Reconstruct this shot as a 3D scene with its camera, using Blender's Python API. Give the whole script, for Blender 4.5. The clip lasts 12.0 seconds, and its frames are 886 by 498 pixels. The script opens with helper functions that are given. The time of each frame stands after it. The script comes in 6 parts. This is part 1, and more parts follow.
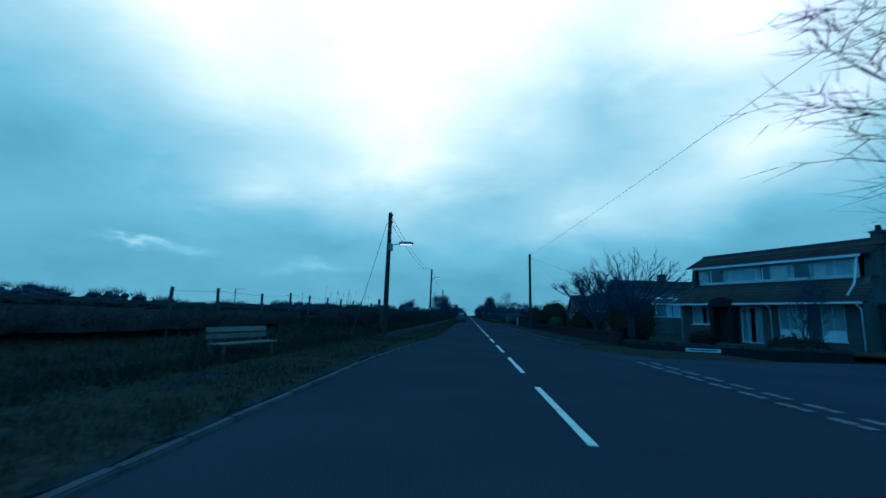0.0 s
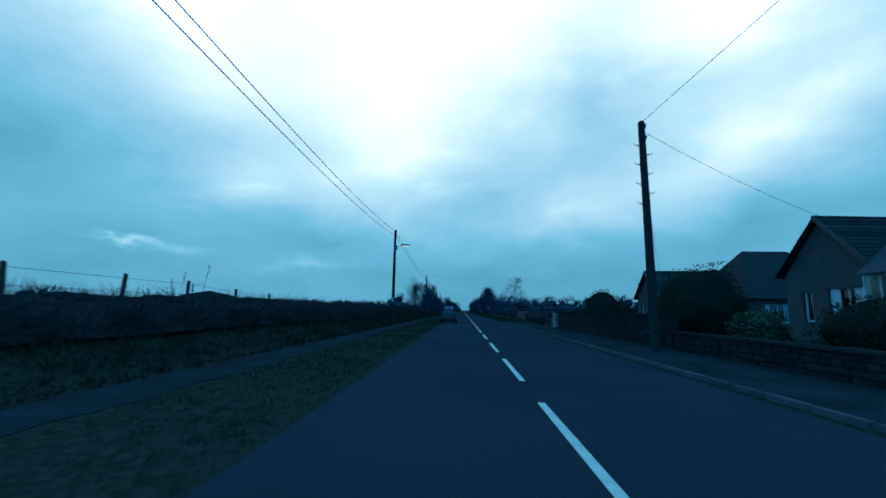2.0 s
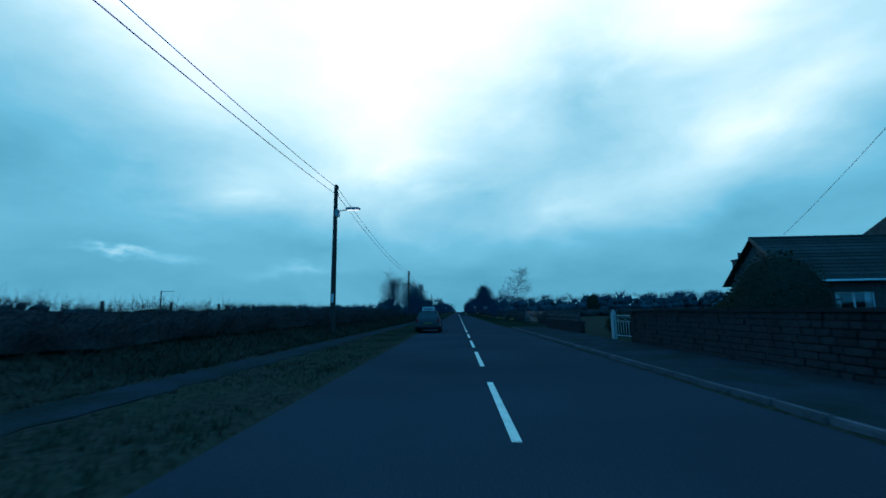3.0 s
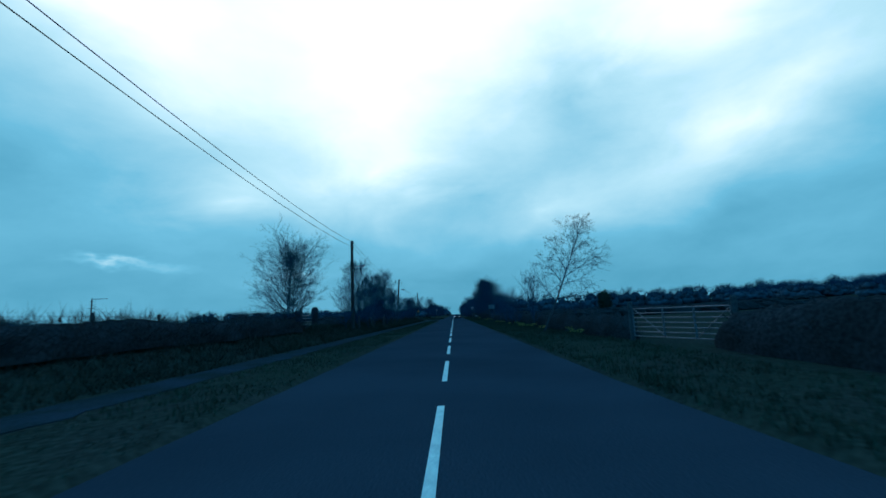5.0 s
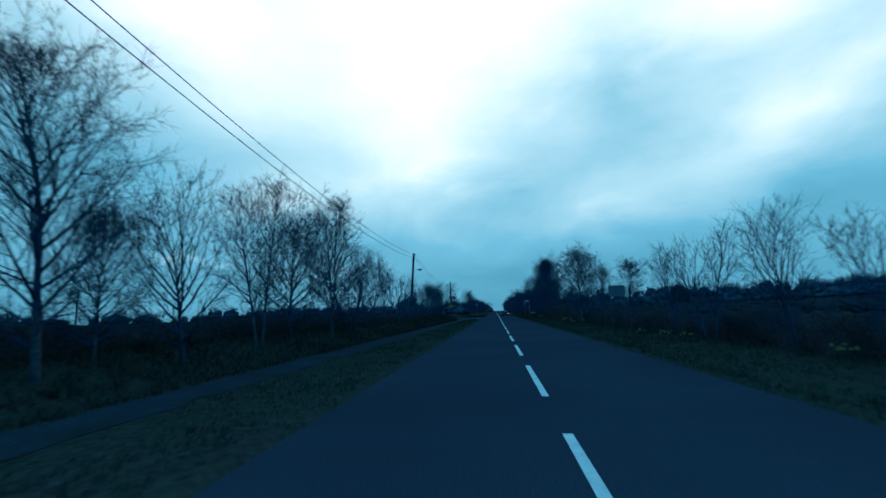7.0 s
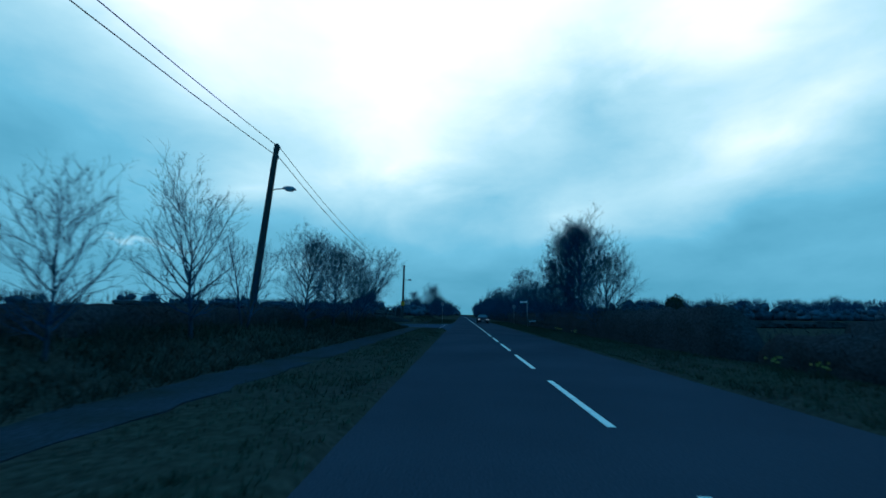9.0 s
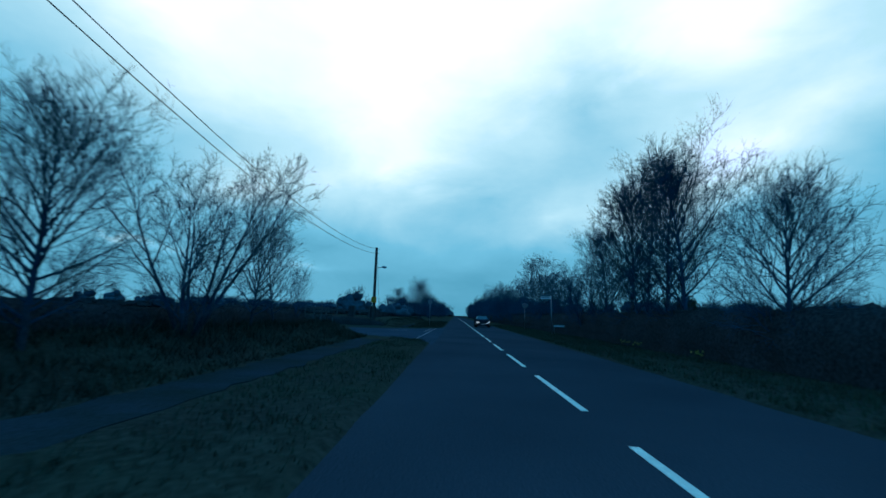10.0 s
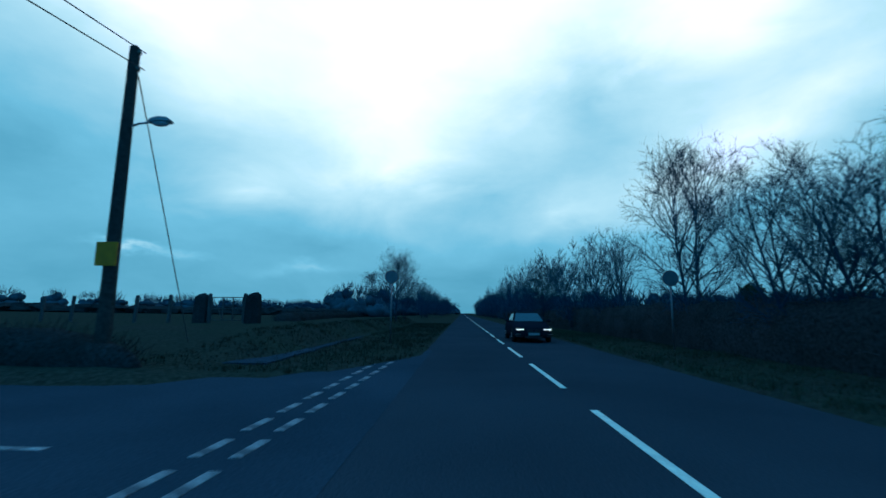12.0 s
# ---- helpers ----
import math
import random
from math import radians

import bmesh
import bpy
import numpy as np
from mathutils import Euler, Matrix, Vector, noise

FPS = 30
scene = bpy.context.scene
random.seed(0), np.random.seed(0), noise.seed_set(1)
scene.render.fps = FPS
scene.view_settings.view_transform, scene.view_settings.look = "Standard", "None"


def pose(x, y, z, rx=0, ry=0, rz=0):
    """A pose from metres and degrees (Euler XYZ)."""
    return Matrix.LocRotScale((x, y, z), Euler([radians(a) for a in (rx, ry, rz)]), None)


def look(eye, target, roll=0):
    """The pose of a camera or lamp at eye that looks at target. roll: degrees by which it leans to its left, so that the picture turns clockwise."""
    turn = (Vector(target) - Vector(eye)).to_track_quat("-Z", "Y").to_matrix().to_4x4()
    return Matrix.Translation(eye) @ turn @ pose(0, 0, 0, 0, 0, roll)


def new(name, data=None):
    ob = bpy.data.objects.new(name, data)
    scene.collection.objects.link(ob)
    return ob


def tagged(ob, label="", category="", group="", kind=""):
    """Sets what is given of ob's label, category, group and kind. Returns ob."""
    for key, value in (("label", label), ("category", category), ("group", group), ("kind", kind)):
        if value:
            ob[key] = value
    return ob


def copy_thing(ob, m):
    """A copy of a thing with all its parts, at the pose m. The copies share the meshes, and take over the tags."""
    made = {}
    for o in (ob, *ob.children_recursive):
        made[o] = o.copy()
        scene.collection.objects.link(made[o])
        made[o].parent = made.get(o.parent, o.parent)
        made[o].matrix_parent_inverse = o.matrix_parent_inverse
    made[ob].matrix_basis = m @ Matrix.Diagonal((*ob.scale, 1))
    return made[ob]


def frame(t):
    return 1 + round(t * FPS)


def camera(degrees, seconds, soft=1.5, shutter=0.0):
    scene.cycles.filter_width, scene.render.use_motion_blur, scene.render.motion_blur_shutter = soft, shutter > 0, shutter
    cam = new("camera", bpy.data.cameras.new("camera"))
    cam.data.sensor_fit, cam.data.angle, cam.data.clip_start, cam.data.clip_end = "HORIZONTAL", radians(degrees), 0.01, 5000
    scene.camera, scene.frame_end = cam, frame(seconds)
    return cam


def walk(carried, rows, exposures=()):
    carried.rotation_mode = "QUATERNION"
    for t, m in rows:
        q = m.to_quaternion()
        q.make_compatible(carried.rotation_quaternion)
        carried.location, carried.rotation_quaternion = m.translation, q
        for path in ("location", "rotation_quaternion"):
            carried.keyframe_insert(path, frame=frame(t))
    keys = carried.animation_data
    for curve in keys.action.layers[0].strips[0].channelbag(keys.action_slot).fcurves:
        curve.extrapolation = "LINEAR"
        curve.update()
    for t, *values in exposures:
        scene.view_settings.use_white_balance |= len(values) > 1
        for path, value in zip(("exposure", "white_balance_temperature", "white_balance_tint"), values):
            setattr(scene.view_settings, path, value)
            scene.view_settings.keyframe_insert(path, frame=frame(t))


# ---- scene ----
cam = camera(90.0, 12.0, soft=1.6, shutter=0.12)
EYE = 1.38     # height of the lens over the road
# seconds, x, y, turn to the left, tilt up, lean
ROWS = [
    (0, -1.40, 0.64, 3.43, 8.44, 1.56),
    (0.5, -1.60, 8.95, 3.22, 8.08, 0.96),
    (1, -1.45, 17.32, 3.00, 7.74, 0.44),
    (1.5, -1.35, 25.71, 3.18, 7.84, 1.07),
    (2, -1.20, 34.08, 2.56, 7.84, 0.63),
    (2.5, -0.90, 42.53, 2.47, 7.93, -0.40),
    (3, -0.60, 51.04, 1.72, 8.10, -1.02),
    (3.5, -0.24, 59.55, 1.13, 8.20, -1.90),
    (3.7, -0.14, 62.96, 0.59, 7.98, -2.21),
    (5.5, 0.30, 93.64, 1.73, 8.57, -3.11),
    (6, 0.12, 102.20, 4.75, 8.34, -1.98),
    (6.5, -0.33, 110.73, 6.33, 8.04, -1.34),
    (7, -0.72, 119.24, 6.38, 8.18, -2.17),
    (8.8, -1.88, 149.81, 2.60, 8.43, 0.96),
    (9, -1.92, 153.20, 2.60, 8.36, 1.20),
    (9.5, -2.03, 161.65, 1.59, 8.43, 1.32),
    (10, -2.00, 170.08, 1.76, 8.49, 1.60),
    (10.5, -2.05, 178.53, 1.39, 8.51, 1.60),
    (11, -2.05, 187.01, 1.34, 8.32, 0.84),
    (11.5, -2.05, 195.56, 1.38, 8.18, 0.78),
    (12, -1.90, 204.10, 2.43, 8.24, 0.22),
]


def heading(x, y, turn, tilt, lean):
    a, b = radians(turn), radians(tilt)
    return look((x, y, EYE), (x - math.sin(a) * math.cos(b), y + math.cos(a) * math.cos(b), EYE + math.sin(b)), lean)


walk(cam, [(t, heading(*row)) for t, *row in ROWS])

# ---- sky and light ----
world = bpy.data.worlds.new("overcast_dusk")
scene.world = world
world.use_nodes = True
wn, wl = world.node_tree.nodes, world.node_tree.links
wn.clear()


def wnode(kind, **inputs):
    n = wn.new(kind)
    for k, v in inputs.items():
        n.inputs[k].default_value = v
    return n


SUN_ELEV, SUN_TURN = 28.0, -12.0     # degrees; the brightest cloud stands ahead and high
SKY_STRENGTH = 1.0
SKY_TONES = [(0.2, (0.040, 0.27, 0.43)), (0.45, (0.160, 0.53, 0.76)), (0.7, (0.51, 0.84, 1.0)), (0.9, (0.90, 1.10, 1.55))]
# fill colour for the sky out of view, chosen to turn the ground light blue
UNSEEN_SKY_BLUE = (0.04, 0.53, 1.22, 1)
geo = wnode("ShaderNodeTexCoord")
sky = wnode("ShaderNodeTexSky")
sky.sky_type, sky.sun_disc = "NISHITA", False
sky.sun_elevation, sky.sun_rotation = radians(SUN_ELEV), radians(SUN_TURN)
sky.air_density, sky.dust_density = 1.0, 2.0


def wmath(op, a, b=None, c=None, clamp=False):
    n = wn.new("ShaderNodeMath")
    n.operation, n.use_clamp = op, clamp
    for i, v in enumerate((a, b, c)):
        if v is None:
            continue
        if isinstance(v, (int, float)):
            n.inputs[i].default_value = v
        else:
            wl.new(v, n.inputs[i])
    return n.outputs[0]


# the cloud deck, laid out by bearing (degrees right of the road) and height (degrees over the horizon)
sep = wn.new("ShaderNodeSeparateXYZ")
wl.new(geo.outputs["Generated"], sep.inputs[0])
bearing = wmath("MULTIPLY", wmath("ARCTAN2", sep.outputs[0], sep.outputs[1]), 57.2958)
height = wmath("MULTIPLY", wmath("ARCSINE", sep.outputs[2]), 57.2958)
deck = wn.new("ShaderNodeCombineXYZ")
wl.new(bearing, deck.inputs[0]), wl.new(height, deck.inputs[1])


def cloud_noise(scale, detail, rough, stretch, seed):
    mp = wn.new("ShaderNodeMapping")
    mp.inputs["Scale"].default_value = stretch
    mp.inputs["Location"].default_value = seed
    wl.new(deck.outputs[0], mp.inputs[0])
    n = wnode("ShaderNodeTexNoise", Scale=scale, Detail=detail, Roughness=rough, Distortion=0.3)
    wl.new(mp.outputs[0], n.inputs["Vector"])
    return n


# ragged edges: the deck is shifted by broad noise before the cloud masses are laid on it
rag = cloud_noise(0.075, 5.0, 0.55, (0.8, 1.5, 1), (2.0, 7.0, 0))
shift = wn.new("ShaderNodeVectorMath")
shift.operation = "SUBTRACT"
wl.new(rag.outputs["Color"], shift.inputs[0])
shift.inputs[1].default_value = (0.5, 0.5, 0.5)
wide = wn.new("ShaderNodeVectorMath")
wide.operation = "MULTIPLY"
wl.new(shift.outputs[0], wide.inputs[0])
wide.inputs[1].default_value = (17.0, 9.0, 0.0)
ragged = wn.new("ShaderNodeVectorMath")
ragged.operation = "ADD"
wl.new(deck.outputs[0], ragged.inputs[0]), wl.new(wide.outputs[0], ragged.inputs[1])


def mass(bear, high, across, tall, turn, amount):
    mp = wn.new("ShaderNodeMapping")
    mp.vector_type = "TEXTURE"
    mp.inputs["Location"].default_value = (bear, high, 0)
    mp.inputs["Rotation"].default_value = (0, 0, radians(turn))
    mp.inputs["Scale"].default_value = (across, tall, 1)
    wl.new(ragged.outputs[0], mp.inputs[0])
    g = wn.new("ShaderNodeTexGradient")
    g.gradient_type = "QUADRATIC_SPHERE"
    wl.new(mp.outputs[0], g.inputs[0])
    return wmath("MULTIPLY", g.outputs["Fac"], amount)


# bearing, height, half width, half height, turn, thinner (+) or thicker (-) cloud
MASSES = [
    (-4, 42, 90, 40, 0, 0.58), (-10, 26, 32, 28, 35, 0.28), (-9, 17.5, 13, 9, 20, 0.24), (-27, 15, 16, 5, 6, 0.22), (-37.0, 6.4, 10, 0.75, 0, 0.26),
    (-20, 4.8, 9, 1.2, 2, 0.12), (34, 19, 32, 11, 20, 0.36), (12, 12.5, 20, 6, 14, 0.22), (32, 33, 20, 12, 40, 0.36), (-40, 34, 28, 12, -22, 0.44),
    (18, 26, 19, 14, -25, -0.16), (-48, 17, 18, 14, -10, -0.14), (34, 9, 28, 4.5, 8, -0.05), (-18, 8, 15, 3.5, 4, -0.10), (3, 15, 8, 2.5, 0, -0.06), (0, 3.5, 70, 3.5, 0, -0.04),
]
total = wmath("MULTIPLY_ADD", height, 0.0085, 0.32)
for m in MASSES:
    total = wmath("ADD", total, mass(*m))
fine = cloud_noise(0.10, 7.0, 0.6, (0.75, 1.4, 1), (4.0, 1.0, 0))
streak = cloud_noise(0.09, 4.0, 0.5, (0.45, 3.0, 1), (9.0, 3.0, 0))
total = wmath("ADD", total, wmath("MULTIPLY", wmath("SUBTRACT", fine.outputs["Fac"], 0.5), 0.20))
total = wmath("ADD", total, wmath("MULTIPLY", wmath("SUBTRACT", streak.outputs["Fac"], 0.5), 0.07))
# the light part of the sky lies ahead; overhead and behind, unseen, deep blue is added to dim and tint the ground
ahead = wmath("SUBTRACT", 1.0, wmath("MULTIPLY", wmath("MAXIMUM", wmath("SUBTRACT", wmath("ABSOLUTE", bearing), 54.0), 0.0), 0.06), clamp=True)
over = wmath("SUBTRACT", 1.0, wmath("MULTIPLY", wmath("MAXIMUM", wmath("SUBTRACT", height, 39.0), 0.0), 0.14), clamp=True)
thin = wmath("ADD", total, 0.0, clamp=True)
ramp = wn.new("ShaderNodeValToRGB")
wl.new(thin, ramp.inputs[0])
cols = ramp.color_ramp
cols.elements[0].position, cols.elements[0].color = 0.0, (0.030, 0.16, 0.26, 1)
cols.elements[1].position, cols.elements[1].color = 1.0, (1.03, 1.45, 2.25, 1)
for p, c in SKY_TONES:
    e = cols.elements.new(p)
    e.color = (*c, 1)
mixed = wn.new("ShaderNodeMixRGB")
mixed.inputs[0].default_value = 0.97
skyscale = wn.new("ShaderNodeMixRGB")
skyscale.blend_type, skyscale.inputs[0].default_value = "MULTIPLY", 1.0
skyscale.inputs[2].default_value = (0.012, 0.018, 0.024, 1)
wl.new(sky.outputs[0], skyscale.inputs[1])
with_unseen_blue = wn.new("ShaderNodeMixRGB")
wl.new(wmath("MULTIPLY", ahead, over), with_unseen_blue.inputs[0])
with_unseen_blue.inputs[1].default_value = UNSEEN_SKY_BLUE
wl.new(ramp.outputs[0], with_unseen_blue.inputs[2])
wl.new(skyscale.outputs[0], mixed.inputs[1]), wl.new(with_unseen_blue.outputs[0], mixed.inputs[2])
bg = wnode("ShaderNodeBackground", Strength=SKY_STRENGTH)
wl.new(mixed.outputs[0], bg.inputs["Color"])
wout = wn.new("ShaderNodeOutputWorld")
wl.new(bg.outputs[0], wout.inputs["Surface"])

sun_data = bpy.data.lights.new("sun", "SUN")
sun_data.energy, sun_data.angle, sun_data.color = 0.06, radians(30), (0.75, 0.9, 1.0)
sun = new("sun", sun_data)
sun.matrix_basis = look((0, 0, 60), (60 * math.sin(radians(-SUN_TURN)) * -1, -60, 60 - 60 * math.tan(radians(SUN_ELEV))))

# ---- materials ----
def material(name, colour, rough=0.8, vary=0.25, fine=6.0, coarse=0.6, bump=0.3, metal=0.0, second=None, mix=0.5, random_tint=0.0, fine_detail=5.0, island=0.0, spec=0.25):
    """A procedural surface: a base colour broken up at two scales, with fine relief."""
    m = bpy.data.materials.new(name)
    m.use_nodes = True
    nt = m.node_tree
    n, l = nt.nodes, nt.links
    bs = n["Principled BSDF"]
    bs.inputs["Roughness"].default_value, bs.inputs["Metallic"].default_value = rough, metal
    bs.inputs["Specular IOR Level"].default_value = spec if rough < 0.8 else 0.0
    tc = n.new("ShaderNodeTexCoord")
    a, b = n.new("ShaderNodeTexNoise"), n.new("ShaderNodeTexNoise")
    for t, s in ((a, fine), (b, coarse)):
        t.inputs["Scale"].default_value, t.inputs["Detail"].default_value = s, fine_detail
        l.new(tc.outputs["Object"], t.inputs["Vector"])
    second = second or tuple(c * 0.55 for c in colour)
    ra = n.new("ShaderNodeMapRange")
    ra.inputs[1].default_value, ra.inputs[2].default_value = 0.35, 0.68
    l.new(b.outputs["Fac"], ra.inputs[0])
    mx = n.new("ShaderNodeMixRGB")
    mx.inputs[1].default_value, mx.inputs[2].default_value = (*colour, 1), (*second, 1)
    sc = n.new("ShaderNodeMath")
    sc.operation = "MULTIPLY"
    sc.inputs[1].default_value = mix
    l.new(ra.outputs[0], sc.inputs[0]), l.new(sc.outputs[0], mx.inputs[0])
    gr = n.new("ShaderNodeMapRange")
    gr.inputs[1].default_value, gr.inputs[2].default_value = 0.25, 0.75
    gr.inputs[3].default_value, gr.inputs[4].default_value = 1 - vary, 1 + vary
    l.new(a.outputs["Fac"], gr.inputs[0])
    hs = n.new("ShaderNodeHueSaturation")
    l.new(mx.outputs[0], hs.inputs["Color"])
    val = gr.outputs[0]
    for src, amount in (("ShaderNodeObjectInfo", random_tint), ("ShaderNodeNewGeometry", island)):
        if amount:
            oi = n.new(src)
            rr = n.new("ShaderNodeMapRange")
            rr.inputs[3].default_value, rr.inputs[4].default_value = 1 - amount, 1 + amount
            l.new(oi.outputs["Random" if src == "ShaderNodeObjectInfo" else "Random Per Island"], rr.inputs[0])
            mu = n.new("ShaderNodeMath")
            mu.operation = "MULTIPLY"
            l.new(val, mu.inputs[0]), l.new(rr.outputs[0], mu.inputs[1])
            val = mu.outputs[0]
    l.new(val, hs.inputs["Value"])
    l.new(hs.outputs[0], bs.inputs["Base Color"])
    if bump:
        bp = n.new("ShaderNodeBump")
        bp.inputs["Strength"].default_value, bp.inputs["Distance"].default_value = bump, 0.02
        l.new(a.outputs["Fac"], bp.inputs["Height"]), l.new(bp.outputs[0], bs.inputs["Normal"])
    return m


def glass_material(name, tint=(0.8, 0.85, 0.88), rough=0.03):
    m = bpy.data.materials.new(name)
    m.use_nodes = True
    bs = m.node_tree.nodes["Principled BSDF"]
    bs.inputs["Base Color"].default_value = (*tint, 1)
    bs.inputs["Roughness"].default_value, bs.inputs["IOR"].default_value = rough, 1.45
    bs.inputs["Transmission Weight"].default_value = 1.0
    return m


def glow_material(name, colour, strength):
    m = bpy.data.materials.new(name)
    m.use_nodes = True
    bs = m.node_tree.nodes["Principled BSDF"]
    bs.inputs["Emission Color"].default_value, bs.inputs["Emission Strength"].default_value = (*colour, 1), strength
    return m


ASPHALT = material("asphalt", (0.030, 0.042, 0.050), 0.92, 0.35, 40.0, 0.25, 0.35, second=(0.021, 0.030, 0.036), mix=0.8)
PATH_TAR = material("footpath_tarmac", (0.022, 0.034, 0.041), 0.9, 0.45, 30.0, 0.8, 0.5, second=(0.015, 0.024, 0.021), mix=1.0)
PAINT_WHITE = material("road_paint", (0.66, 0.66, 0.52), 0.8, 0.2, 25.0, 3.0, 0.2, second=(0.33, 0.33, 0.28), mix=0.5)
KERB = material("kerb_concrete", (0.075, 0.085, 0.09), 0.85, 0.25, 25.0, 1.5, 0.4, random_tint=0.15)
GRASS_SOIL = material("rough_grass", (0.025, 0.032, 0.022), 0.95, 0.5, 9.0, 0.35, 0.5, second=(0.031, 0.031, 0.025), mix=0.8)
BLADE = material("grass_blade", (0.034, 0.049, 0.028), 0.85, 0.2, 3.0, 0.3, 0.0, second=(0.034, 0.035, 0.023), mix=0.8, island=0.35)
BANK_BLADE = material("bank_grass_blade", (0.028, 0.033, 0.020), 0.9, 0.25, 3.0, 0.3, 0.0, second=(0.026, 0.024, 0.018), mix=0.9, island=0.35)
DRY = material("dry_stalk", (0.055, 0.047, 0.034), 0.9, 0.3, 6.0, 0.5, 0.0, island=0.3)
BARK = material("bark", (0.026, 0.037, 0.044), 0.95, 0.4, 14.0, 2.0, 0.7)
BIRCH = material("birch_bark", (0.06, 0.06, 0.062), 0.85, 0.4, 9.0, 2.5, 0.5, second=(0.06, 0.05, 0.045), mix=0.95)
TWIG = material("twig", (0.014, 0.050, 0.078), 0.9, 0.3, 3.0, 0.5, 0.0, island=0.2)
HEDGE = material("winter_hedge", (0.029, 0.030, 0.030), 0.95, 0.6, 11.0, 0.7, 1.0, second=(0.018, 0.020, 0.019), mix=1.0)
HEDGE_TWIG = material("hedge_twig", (0.037, 0.037, 0.035), 0.95, 0.3, 5.0, 0.6, 0.0, island=0.3)
EVERGREEN = material("evergreen_leaf", (0.022, 0.032, 0.018), 0.9, 0.4, 8.0, 1.0, 0.4, island=0.35)
WOOD_POLE = material("creosoted_wood", (0.045, 0.04, 0.036), 0.85, 0.35, 12.0, 1.0, 0.5)
POST_WOOD = material("weathered_post_wood", (0.065, 0.062, 0.06), 0.9, 0.35, 12.0, 2.0, 0.5)
STEEL = material("galvanised_steel", (0.13, 0.135, 0.14), 0.5, 0.15, 20.0, 2.0, 0.1, metal=0.8)
WIRE = material("dull_wire", (0.04, 0.04, 0.04), 0.7, 0.1, 5.0, 1.0, 0.0)
LAMP_GREY = material("lamp_casing", (0.22, 0.23, 0.24), 0.5, 0.15, 12.0, 2.0, 0.1)
# haze of distance put into the base colour: paler and bluer than bark
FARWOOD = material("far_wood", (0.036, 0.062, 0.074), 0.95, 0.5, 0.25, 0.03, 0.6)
STONE = material("field_stone", (0.027, 0.028, 0.028), 0.9, 0.35, 14.0, 2.0, 0.6, random_tint=0.25)
MORTAR = material("mortar", (0.023, 0.023, 0.023), 0.95, 0.25, 20.0, 2.0, 0.4)
WALL_STONE = material("house_stone", (0.085, 0.08, 0.075), 0.9, 0.3, 9.0, 1.2, 0.5)
ROOF_TILE = material("roof_tile", (0.052, 0.044, 0.040), 0.85, 0.3, 12.0, 1.0, 0.4, random_tint=0.25)
RENDER_WALL = material("cream_render", (0.55, 0.52, 0.46), 0.9, 0.12, 20.0, 0.8, 0.3)
UPVC = material("white_plastic", (0.62, 0.62, 0.60), 0.5, 0.06, 8.0, 1.0, 0.0)
GLASS = glass_material("window_glass")
CURTAIN = material("net_curtain", (0.55, 0.56, 0.53), 0.95, 0.15, 6.0, 1.0, 0.1)
DARKROOM = material("dim_interior", (0.08, 0.075, 0.07), 0.95, 0.2, 3.0, 0.5, 0.0)


